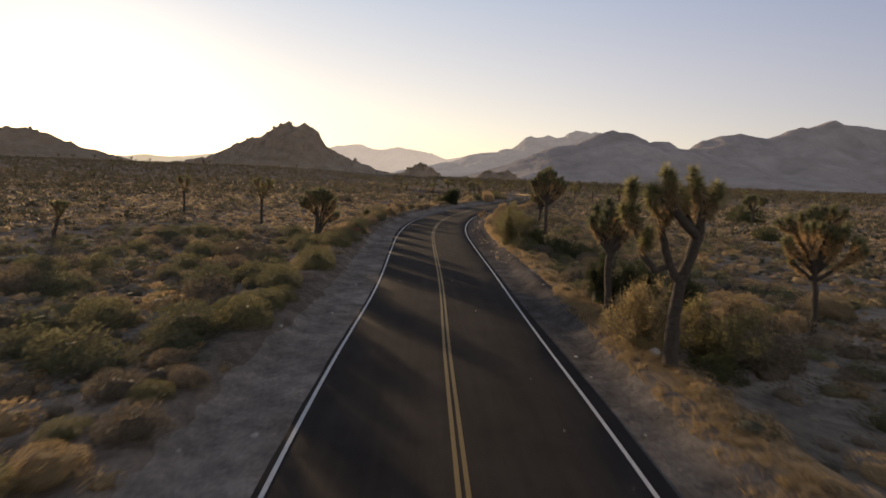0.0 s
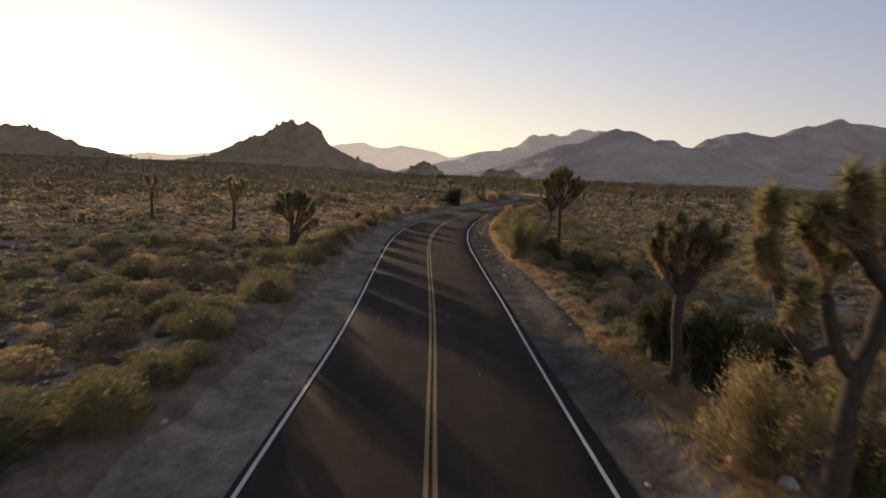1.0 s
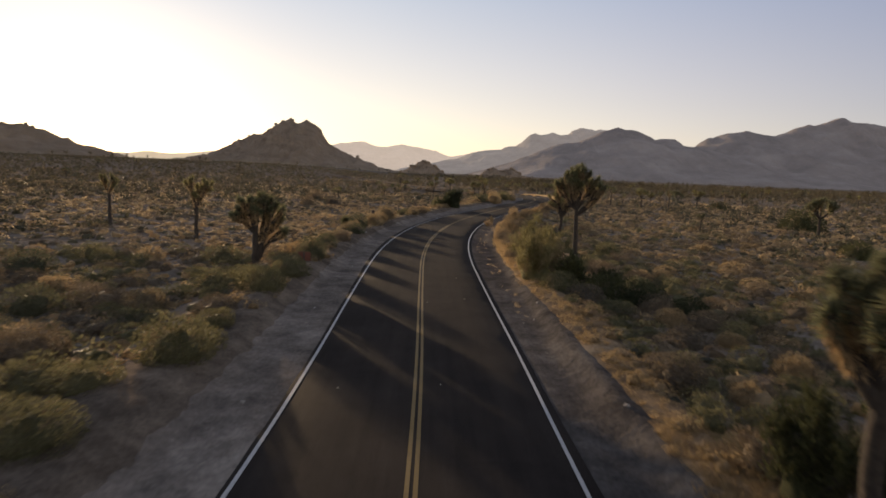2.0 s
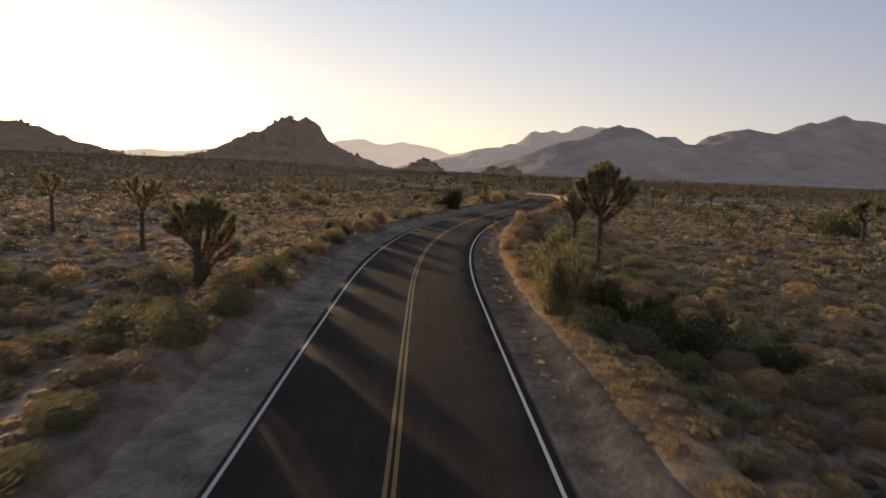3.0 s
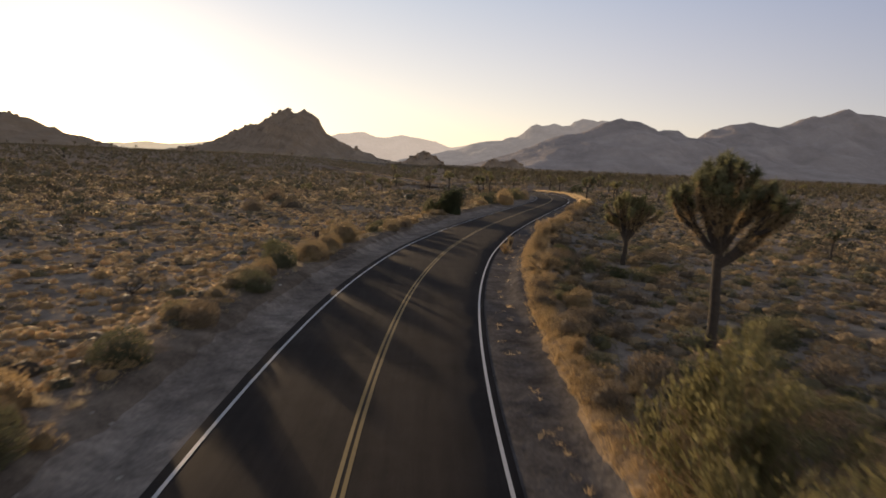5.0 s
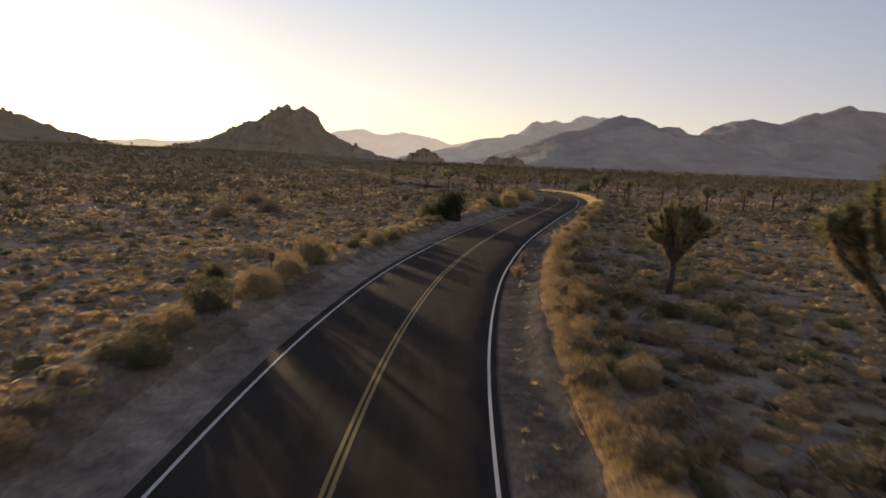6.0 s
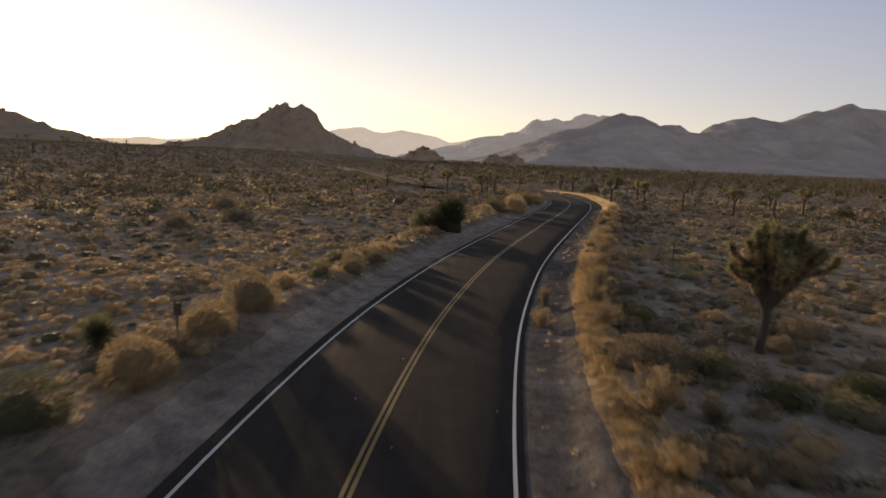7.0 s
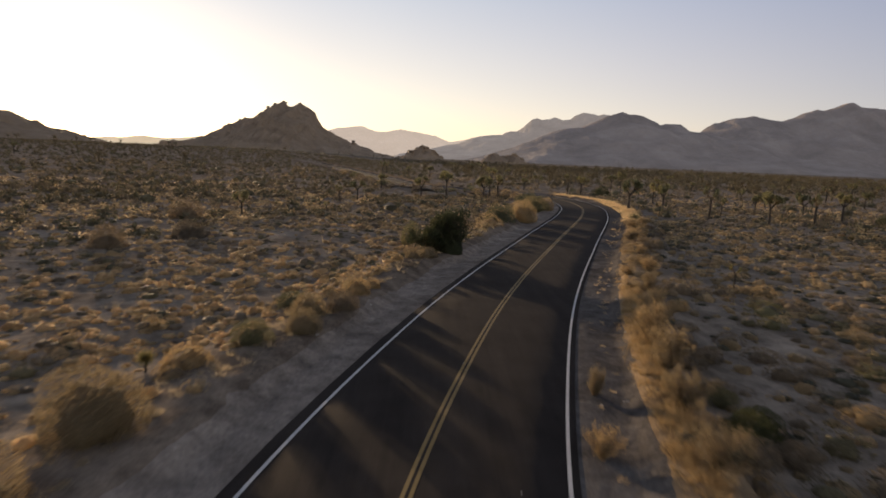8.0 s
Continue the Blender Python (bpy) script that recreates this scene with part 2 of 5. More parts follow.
def land(x, y, d=None):
    """Height of the natural ground with the banks along the road."""
    x, y = np.atleast_1d(np.asarray(x, float)), np.atleast_1d(np.asarray(y, float))
    d = off_road(x, y) if d is None else d
    a = np.abs(d)
    wob = 0.45 * value_noise(x, y, 7.0, 3) + 0.2 * value_noise(x, y, 1.9, 13)
    left = 0.46 * ease(5.1, 6.3, a + wob) - 0.70 * ease(6.8, 11.5, a)
    right = 0.42 * ease(5.0, 5.8, a + wob) - 0.66 * ease(6.3, 9.5, a)
    z = np.where(d < 0, left, right) - 0.05
    rough = ease(5.0, 8, a)
    z += rough * (0.16 * value_noise(x, y, 6.0, 1) + 0.07 * value_noise(x, y, 1.7, 2))
    z += ease(150, 500, a) * 0.35 * value_noise(x, y, 160.0, 5)
    z += 7.5 * ease(170, 640, y) * ease(-5, -190, x) * (1 - ease(900, 1500, y))      # the plain rises to the hills
    return z


def mesh_of(name, verts, faces, material, smooth=True):
    me = bpy.data.meshes.new(name)
    me.from_pydata([tuple(v) for v in verts], [], [tuple(f) for f in faces])
    me.materials.append(material)
    if smooth:
        me.polygons.foreach_set("use_smooth", [True] * len(me.polygons))
    me.update()
    return me


def grid_faces(rows, cols):
    i = np.arange(rows - 1)[:, None] * cols + np.arange(cols - 1)[None, :]
    return np.stack([i, i + 1, i + cols + 1, i + cols], -1).reshape(-1, 4)


def strip(name, offsets, heights, material, first=0, last=None, jitter=0.0, right_edge=0.0, left_edge=0.0):
    """A band along the road: one row of points across, for each step of the line."""
    last = len(LINE) if last is None else last
    c, s = LINE[first:last], SIDE[first:last]
    off = np.array(offsets, float)[None, :].repeat(len(c), 0)
    if jitter:
        k = np.arange(len(c))[:, None]
        off[:, :1] += jitter * value_noise(k * 0.5, k * 0, 1.3, 8)
        off[:, -1:] += jitter * value_noise(k * 0.5, k * 0, 1.1, 9)
    if right_edge:
        off[:, -2:] -= right_edge * ease(16, 36, c[:, 1:])
    if left_edge:
        off[:, :2] += left_edge * (1 - ease(35, 70, c[:, 1:]))
    off += np.where(off < -1, 0.22, 0.0) * ease(78, 105, c[:, 1:])         # and its left lane narrower at the far end
    off *= 1 + 0.09 * (1 - ease(11, 31, c[:, 1:]))         # the road is a little wider at its near end
    x, y = c[:, :1] + s[:, :1] * off, c[:, 1:] + s[:, 1:] * off
    z = np.array(heights, float)[None, :].repeat(len(c), 0)
    v = np.stack([x, y, z], -1).reshape(-1, 3)
    return mesh_of(name, v, grid_faces(len(c), len(offsets))[:, ::-1], material)


# ---- ground, verges, road ----
def spread(a, b, step, far, grow=1.16):
    mid = list(np.arange(a, b + step / 2, step))
    lo, hi, s = [], [], step
    p = a
    while p > -far:
        s *= grow
        p -= s
        lo.append(p)
    p, s = b, step
    while p < far:
        s *= grow
        p += s
        hi.append(p)
    return np.array(lo[::-1] + mid + hi)


gx, gy = spread(-36, 48, 0.6, 4700), spread(0, 150, 0.6, 4700)
GX, GY = np.meshgrid(gx, gy)
flat_d = off_road(GX.ravel(), GY.ravel())
GZ = land(GX.ravel(), GY.ravel(), flat_d)
GZ = np.where(np.abs(flat_d) < 4.6, -0.14, GZ - 0.16 * (1 - ease(7.6, 8.4, np.abs(flat_d))))
ground = new("ground", mesh_of("ground", np.stack([GX.ravel(), GY.ravel(), GZ], 1), grid_faces(len(gy), len(gx)), SOIL))
tagged(ground, "dry tan desert soil with low banks beside the road", "ground", kind="structure")


def roadside(name, sign, offs, material, label, category, lift, relief):
    """A band of bare ground along one side of the road, laid a little above the soil; its rims dip under."""
    offs = np.array(offs) * sign
    if sign < 0:
        offs = offs[::-1]
    wide = offs[None, :] * (1 + 0.09 * (1 - ease(11, 31, LINE[:, 1:])))
    a = np.abs(offs)[None, :]
    rim = (a < a.min() + 0.01) | (a > a.max() - 0.01)
    k = np.arange(len(LINE))[:, None] * 0.5
    wide = wide + np.where(a > a.max() - 0.35, 0.09 * value_noise(k, k * 0, 3.4, 6) + 0.06 * value_noise(k, k * 0, 0.6, 7), 0.0)
    x = LINE[:, :1] + SIDE[:, :1] * wide
    y = LINE[:, 1:] + SIDE[:, 1:] * wide
    z = land(x.ravel(), y.ravel(), wide.ravel()).reshape(x.shape) + lift
    z += relief * (value_noise(x, y, 0.9, 4) + 0.6 * value_noise(x, y, 0.42, 14)) * ease(3.8, 4.6, a)
    z -= np.where(rim, 0.045, 0.0) + 0.02 * np.exp(-((a - 4.9) / 0.3) ** 2)
    v = np.stack([x, y, z], -1).reshape(-1, 3)
    ob = new(name, mesh_of(name, v, grid_faces(len(LINE), len(offs))[:, ::-1], material))
    return tagged(ob, label, category, kind="structure")


SHOULDER = [3.35, 3.6, 4.0, 4.4, 4.7, 5.0, 5.2, 5.4, 5.75]
BANK = [5.2, 5.35, 5.55, 5.75, 5.95, 6.15, 6.4, 6.7, 7.0, 7.4, 7.8, 8.2, 8.5]
roadside("bank_left", -1, BANK, SHADED_BANK_SOIL, "low bank of bare tan soil above the gravel, darkened as if shaded", "bank", 0.005, 0.05)
roadside("bank_right", 1, BANK[:-4] + [7.25], SUNLIT_BANK, "low bank of soil and dry grass, tinted golden as if sunlit", "bank", 0.005, 0.05)
roadside("verge_left", -1, SHOULDER, GRAVEL, "grey gravel shoulder at the foot of a bank, lightened against its shade", "shoulder", 0.03, 0.03)
roadside("verge_right", 1, SHOULDER, VERGE, "bare tan sandy shoulder at the foot of a bank, darkened as if shaded", "shoulder", 0.03, 0.03)

W = 3.35
road = new("road", strip("road", [-3.9, -3.75, -2, 0, 2, 3.75, 3.9], [-0.10, 0.0, 0.03, 0.05, 0.03, 0.0, -0.10], ASPHALT, jitter=0.06, right_edge=0.2, left_edge=0.27))
tagged(road, "dark asphalt two-lane road winding through the desert", "road", kind="structure")


def crown(o):
    return 0.05 - 0.0115 * abs(o) + 0.005


def marking(name, o, half, material, label):
    ob = new(name, strip(name, [o - half, o + half], [crown(o - half), crown(o + half)], material))
    return tagged(ob, label, "road marking", kind="structure")


marking("edge_line_left", -W, 0.046, WHITE, "worn white painted edge line along the asphalt")
marking("edge_line_right", W, 0.046, WHITE, "worn white painted edge line along the asphalt")
marking("centre_line_left", -0.084, 0.046, YELLOW, "worn yellow painted centre line, one of two")
marking("centre_line_right", 0.084, 0.046, YELLOW, "worn yellow painted centre line, one of two")



def crack(y, o0, o1, seed):
    """A thin irregular crack across a lane."""
    i = int(np.abs(LINE[:240, 1] - y).argmin())
    k = np.linspace(o0, o1, 26)
    jog = 0.10 * value_noise(k, k * 0, 0.9, seed) + 0.03 * value_noise(k, k * 0, 0.25, seed + 1)
    half = 0.011 * (0.5 + np.sin(np.linspace(0.1, math.pi - 0.1, 26)))
    rows = []
    for e in (-1, 1):
        at = LINE[i] + np.outer(k, SIDE[i]) + np.outer(jog + e * half, TANGENT[i])
        rows.append(np.column_stack([at, [crown(q) - 0.001 for q in k]]))
    ob = new("pavement_crack", mesh_of("pavement_crack", np.concatenate(rows), grid_faces(2, 26), CRACK, False))
    return tagged(ob, "thin crack across the asphalt lane", "crack", kind="structure")


CRACK = rock("crack_filler", (0.012, 0.010, 0.009), (0.03, 0.025, 0.022), 9.0)
for n, (y, o0, o1) in enumerate(((44.4, -2.6, -0.5), (38.9, -2.8, -0.4), (17.0, -2.9, 0.0), (27.5, 0.4, 3.0), (61.0, -2.6, 2.4), (74.5, 0.5, 3.0), (90.5, -2.9, 2.8))):
    crack(y, o0, o1, 30 + n)

# ---- hills and mountains ----
def ridge(name, dist, crest, depth, rough, size, material, label, category="mountain", steep=1.0, cols=360, rows=39, crag=0.045, boulders=0):
    """A long hill: crest heights given as (bearing, elevation seen from the road), falling away to both sides."""
    b = np.radians([c[0] for c in crest])
    px = dist * np.tan(b)
    pz = 6 + dist / np.cos(b) * np.tan(np.radians([c[1] for c in crest]))
    u = np.linspace(px[0], px[-1], cols)
    v = np.linspace(-1, 1, rows)
    U, V = np.meshgrid(u, v)
    top = np.interp(U + 0.15 * depth * value_noise(U * 0, V * 3, 1.0, 2) * np.abs(V), px, pz)
    fall = np.clip(1 - np.abs(V) ** steep, 0, 1)
    Y = dist + V * depth
    n = 0
    for k in range(5):
        n = n + (0.55 ** k) * (1 - 2 * np.abs(value_noise(U, Y, size / 2 ** k, 20 + k)))
    n = n - n.mean()
    Z = top * fall * (1 + 0.28 * rough * n * (np.abs(V) ** 0.7)) + rough * size * crag * n * (fall > 0.03) * np.minimum(1, top / (np.max(pz) * 0.4 + 1e-6))
    Z = np.where(fall <= 0.001, -6, Z) - 1.0
    ob = new(name, mesh_of(name, np.stack([U, Y, Z], -1).reshape(-1, 3), grid_faces(rows, cols), material, smooth=dist > 2000))
    tagged(ob, label, category, kind="structure")
    if boulders:
        r = np.random.default_rng(cols)
        bm = bmesh.new()
        for _ in range(boulders):
            at, row = int(r.integers(0, cols)), rows // 2 - int(r.integers(0, rows // 5) * r.random() ** 2)
            size = dist * r.uniform(0.0012, 0.003)
            c = Vector((U[row, at], Y[row, at], Z[row, at] + 0.15 * size))
            g = bmesh.ops.create_icosphere(bm, subdivisions=2, radius=size)
            for v in g["verts"]:
                k = 1 + 0.5 * noise.noise(v.co / size * 1.1 + c * 0.01)
                v.co = Vector((v.co.x * k * 1.25, v.co.y * k, v.co.z * k * 0.8)) + c
        me = bpy.data.meshes.new("boulders")
        bm.to_mesh(me)
        bm.free()
        me.materials.append(material)
        tagged(new("boulders", me), "rounded granite boulders piled along the hill", "rocks", kind="stuff")
    return ob


ridge("hill_left", 760, [(-66, 2.6), (-55, 3.1), (-45, 3.0), (-38, 2.5), (-35.18, 2.23), (-34.76, 2.39), (-34.41, 2.33), (-33.83, 2.55), (-33.47, 2.49), (-33.21, 2.6), (-32.85, 2.36), (-32.31, 2.1), (-31.68, 1.83), (-31.39, 1.49), (-31.01, 1.29), (-30.7, 1.35), (-30.24, 1.01), (-29.65, 0.96), (-28.85, 0.81), (-28.24, 0.71), (-27.63, 0.36), (-27.14, 0.1), (-26.39, -0.1), (-25.1, -0.24), (-23, -0.4)], 170, 0.9, 45, HILL_ROCK, "dark brown rocky hill against the low sun", "hill", crag=0.075, cols=520, boulders=120)
ridge("rocky_hill", 1500, [(-25, -0.3), (-22, 0.1), (-20.94, 0.48), (-20.7, 0.74), (-20.05, 0.47), (-19.38, 0.8), (-18.66, 1.34), (-17.94, 1.78), (-17.21, 2.33), (-16.38, 2.78), (-15.98, 2.7), (-15.24, 3.0), (-14.84, 3.22), (-14.54, 3.7), (-14.14, 3.93), (-13.39, 4.28), (-13.14, 4.45), (-12.94, 4.25), (-12.68, 3.95), (-12.3, 4.0), (-11.97, 4.2), (-11.71, 4.33), (-11.2, 3.99), (-10.78, 3.76), (-10.42, 3.52), (-10.25, 3.06), (-9.78, 2.35), (-9.46, 2.15), (-8.56, 1.67), (-7.6, 1.29), (-7.27, 1.03), (-7.06, 1.2), (-6.42, 0.8), (-5.61, 0.62), (-5.06, 0.27), (-4.25, 0.08), (-3.16, -0.04), (-2.6, -0.3)], 420, 1.0, 38, HILL_ROCK, "steep craggy granite hill with a notched top", "hill", 0.9, 560, 51, 0.045, 16)
ridge("butte", 1450, [(-3.16, -0.14), (-2.35, 0.16), (-1.98, 0.55), (-1.55, 0.68), (-1.12, 0.96), (-0.75, 1.09), (-0.36, 0.89), (0.08, 0.69), (0.54, 0.27), (1.21, -0.08), (2.04, -0.32)], 60, 1.0, 14, HILL_ROCK, "small craggy rock outcrop rising from the plain", "hill", 0.9, 160, 25, 0.16, 20)
ridge("butte_far", 1450, [(4.23, -0.45), (5.02, 0.23), (5.55, 0.52), (5.92, 0.7), (6.36, 0.44), (6.75, 0.35), (7.18, 0.47), (7.55, 0.65), (7.99, 0.34), (8.71, -0.01), (9.37, -0.25)], 60, 1.0, 14, HILL_ROCK, "small craggy rock outcrop rising from the plain", "hill", 0.9, 160, 25, 0.16, 20)
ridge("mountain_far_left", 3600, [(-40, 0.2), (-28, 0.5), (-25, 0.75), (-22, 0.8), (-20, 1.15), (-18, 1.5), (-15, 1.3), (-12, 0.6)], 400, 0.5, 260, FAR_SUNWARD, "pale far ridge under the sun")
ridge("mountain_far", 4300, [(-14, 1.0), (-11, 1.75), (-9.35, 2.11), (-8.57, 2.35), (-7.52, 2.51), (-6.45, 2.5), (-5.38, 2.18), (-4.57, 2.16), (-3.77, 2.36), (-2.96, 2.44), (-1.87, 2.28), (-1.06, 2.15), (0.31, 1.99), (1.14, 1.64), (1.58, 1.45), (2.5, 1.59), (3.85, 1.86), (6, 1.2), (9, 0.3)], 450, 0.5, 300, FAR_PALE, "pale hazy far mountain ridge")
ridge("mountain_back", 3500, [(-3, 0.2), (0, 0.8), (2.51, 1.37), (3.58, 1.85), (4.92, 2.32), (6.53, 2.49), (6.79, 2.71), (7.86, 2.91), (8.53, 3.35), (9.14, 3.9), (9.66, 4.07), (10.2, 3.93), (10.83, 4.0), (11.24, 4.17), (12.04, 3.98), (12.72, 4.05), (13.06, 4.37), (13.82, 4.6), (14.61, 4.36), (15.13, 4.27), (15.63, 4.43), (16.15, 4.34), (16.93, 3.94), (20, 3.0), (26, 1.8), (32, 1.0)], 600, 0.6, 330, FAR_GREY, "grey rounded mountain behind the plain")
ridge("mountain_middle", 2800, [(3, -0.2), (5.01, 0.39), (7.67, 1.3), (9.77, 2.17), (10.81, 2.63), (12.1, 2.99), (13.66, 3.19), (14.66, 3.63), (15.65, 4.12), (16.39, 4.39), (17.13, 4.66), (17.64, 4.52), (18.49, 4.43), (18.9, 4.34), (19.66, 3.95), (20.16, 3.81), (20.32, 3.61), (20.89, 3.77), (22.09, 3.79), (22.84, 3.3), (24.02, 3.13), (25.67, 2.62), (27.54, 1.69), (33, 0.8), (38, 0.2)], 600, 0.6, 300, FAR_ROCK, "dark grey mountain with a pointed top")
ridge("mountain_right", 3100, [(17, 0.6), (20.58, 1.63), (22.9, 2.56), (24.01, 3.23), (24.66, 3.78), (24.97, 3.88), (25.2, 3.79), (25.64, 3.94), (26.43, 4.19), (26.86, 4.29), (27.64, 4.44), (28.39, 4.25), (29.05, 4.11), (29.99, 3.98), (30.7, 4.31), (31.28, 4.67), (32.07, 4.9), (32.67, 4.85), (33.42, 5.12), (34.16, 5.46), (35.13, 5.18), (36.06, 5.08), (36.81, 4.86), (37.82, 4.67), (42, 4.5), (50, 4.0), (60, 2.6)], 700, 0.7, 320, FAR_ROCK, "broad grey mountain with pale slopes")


# ---- plants ----
class Shape:
    """Triangles gathered by numpy."""

    def __init__(self):
        self.v, self.f, self.n = [], [], 0

    def add(self, v, f):
        self.v.append(np.asarray(v, float).reshape(-1, 3))
        self.f.append(np.asarray(f, int).reshape(-1, 3) + self.n)
        self.n += len(self.v[-1])

    def arrays(self):
        return np.concatenate(self.v), np.concatenate(self.f)

    def mesh(self, name, material, smooth=False):
        v, f = self.arrays()
        return tri_mesh(name, v, f, material, smooth)


def tri_mesh(name, v, f, material, smooth=False):
    me = bpy.data.meshes.new(name)
    me.vertices.add(len(v))
    me.vertices.foreach_set("co", v.astype(np.float32).ravel())
    me.loops.add(len(f) * 3)
    me.loops.foreach_set("vertex_index", f.astype(np.int32).ravel())
    me.polygons.add(len(f))
    me.polygons.foreach_set("loop_start", np.arange(0, len(f) * 3, 3, dtype=np.int32))
    me.polygons.foreach_set("use_smooth", np.full(len(f), smooth))
    me.update(calc_edges=True)
    me.materials.append(material)
    return me


def unit(v):
    return v / (np.linalg.norm(v, axis=-1, keepdims=True) + 1e-9)


def tube(s, pts, radii, n=7):
    pts = np.array(pts, float)
    t = unit(np.gradient(pts, axis=0))
    ref = np.array([0.31, 0.95, 0.05])
    a = unit(np.cross(t, ref))
    b = np.cross(t, a)
    k = np.linspace(0, 2 * np.pi, n, endpoint=False)
    ring = np.cos(k)[None, :, None] * a[:, None] + np.sin(k)[None, :, None] * b[:, None]
    v = (pts[:, None] + ring * np.array(radii)[:, None, None]).reshape(-1, 3)
    f = []
    for i in range(len(pts) - 1):
        for j in range(n):
            p, q = i * n + j, i * n + (j + 1) % n
            f += [(p, q, q + n), (p, q + n, p + n)]
    s.add(v, f)


def blades(s, roots, ways, length, width, rng):
    """Pointed leaves: one slim triangle each."""
    m = len(roots)
    cross = unit(np.cross(ways, rng.normal(size=(m, 3))))
    w = np.broadcast_to(np.asarray(width, float), (m,))[:, None] * 0.5
    ln = np.broadcast_to(np.asarray(length, float), (m,))[:, None]
    v = np.stack([roots + cross * w, roots - cross * w, roots + ways * ln], 1)
    s.add(v.reshape(-1, 3), np.arange(3 * m).reshape(-1, 3))


def joshua_shapes(seed, height, fork, limbs, levels=2, lod=1.0, trunk_r=0.2, lean=(0.0, 0.0), kids=(2, 3), head=1.0, shoots=2):
    """Trunk and limbs, living leaf heads, dead leaves. fork: height of the first fork; limbs: (x, y, reach) of each main limb."""
    rng = np.random.default_rng(seed)
    wood, live, dead = Shape(), Shape(), Shape()
    nseg = 7 if lod > 0.5 else 5
    arms = []

    def arm(p, d, length, r0, r1, level):
        pts, rad = [p.copy()], [r0]
        steps = 5 if lod > 0.5 else 3
        for i in range(steps):
            d = unit(d + np.array([0, 0, 0.13]) + rng.normal(0, 0.09, 3))
            p = p + d * length / steps
            pts.append(p.copy())
            rad.append(r0 + (r1 - r0) * (i + 1) / steps)
        arms.append((np.array(pts), rad, level))
        if level == 0:
            return
        turn0 = rng.uniform(0, 6.28)
        k = int(rng.integers(kids[0], kids[1] + 1))
        side = unit(np.cross(d, rng.normal(size=3)))
        other = np.cross(d, side)
        for q in range(k):
            az = turn0 + q * 6.28 / k + rng.uniform(-0.4, 0.4)
            a = rng.uniform(0.45, 0.85)
            out = side * math.cos(az) + other * math.sin(az)
            arm(p, unit(d * math.cos(a) + out * math.sin(a)), length * rng.uniform(0.5, 0.75), r1, r1 * 0.85, level - 1)
        for _ in range(int(rng.integers(min(1, shoots), shoots + 1)) if lod > 0.5 else 1):
            # a side shoot part of the way up the limb
            out = unit(np.cross(d, rng.normal(size=3)))
            arm(pts[int(rng.integers(2, steps + 1))], unit(out + d * 0.4), max(0.35, length * rng.uniform(0.35, 0.5)), r1 * 0.85, r1 * 0.75, 0)

    top = np.array([lean[0], lean[1], fork])
    for x, y, reach in limbs:
        arm(top.copy(), unit(np.array([x, y, 0.75])), reach, trunk_r * 0.72, trunk_r * 0.52, levels)
    k = (height - 0.2) / (max(a[0][:, 2].max() for a in arms) + 1e-6)
    up = np.array([1, 1, k])
    pts = np.array([[0, 0, -0.25], [0, 0, 0.02], top * 0.35 + rng.normal(0, 0.03, 3), top * 0.7 + rng.normal(0, 0.03, 3), top]) * up
    tube(wood, pts, [trunk_r * 1.6, trunk_r * 1.25, trunk_r, trunk_r * 0.92, trunk_r * 0.95], 9 if lod > 0.5 else 6)
    fat = 1.0 if lod > 0.6 else 2.0
    for pts, rad, level in arms:
        pts = pts * up
        tube(wood, pts, rad, nseg)
        d = unit(pts[-1] - pts[-2])
        length = np.linalg.norm(np.diff(pts, axis=0), axis=1).sum()
        if level < 2:
            m = max(12, int(190 * lod * min(1.5, length)))
            seg = rng.uniform(0.1 if level else 0.0, 0.97, m) * (len(pts) - 1)
            i = seg.astype(int)
            root = pts[i] + (pts[i + 1] - pts[i]) * (seg - i)[:, None]
            out = unit(np.cross(d, rng.normal(size=(m, 3))))
            r_here = np.interp(seg, np.arange(len(rad)), rad)[:, None]
            blades(dead, root + out * r_here * 0.8, unit(out * 0.55 - d * 0.8 + rng.normal(size=(m, 3)) * 0.2), rng.uniform(0.13, 0.24, m), 0.045 * fat, rng)
        if level == 0:
            m = max(36, int(240 * lod))
            way = unit(rng.normal(size=(m, 3)) + d * 0.8)
            along = rng.uniform(-0.34, 0.05, m)[:, None] * head
            blades(live, pts[-1] + d * along + way * 0.03, way, head * rng.uniform(0.20, 0.34, m), 0.036 * fat * head, rng)
    return wood, live, dead


def bend_line(a, b, c, n):
    t = np.linspace(0, 1, n)[:, None]
    return (1 - t) ** 2 * a + 2 * t * (1 - t) * b + t ** 2 * c


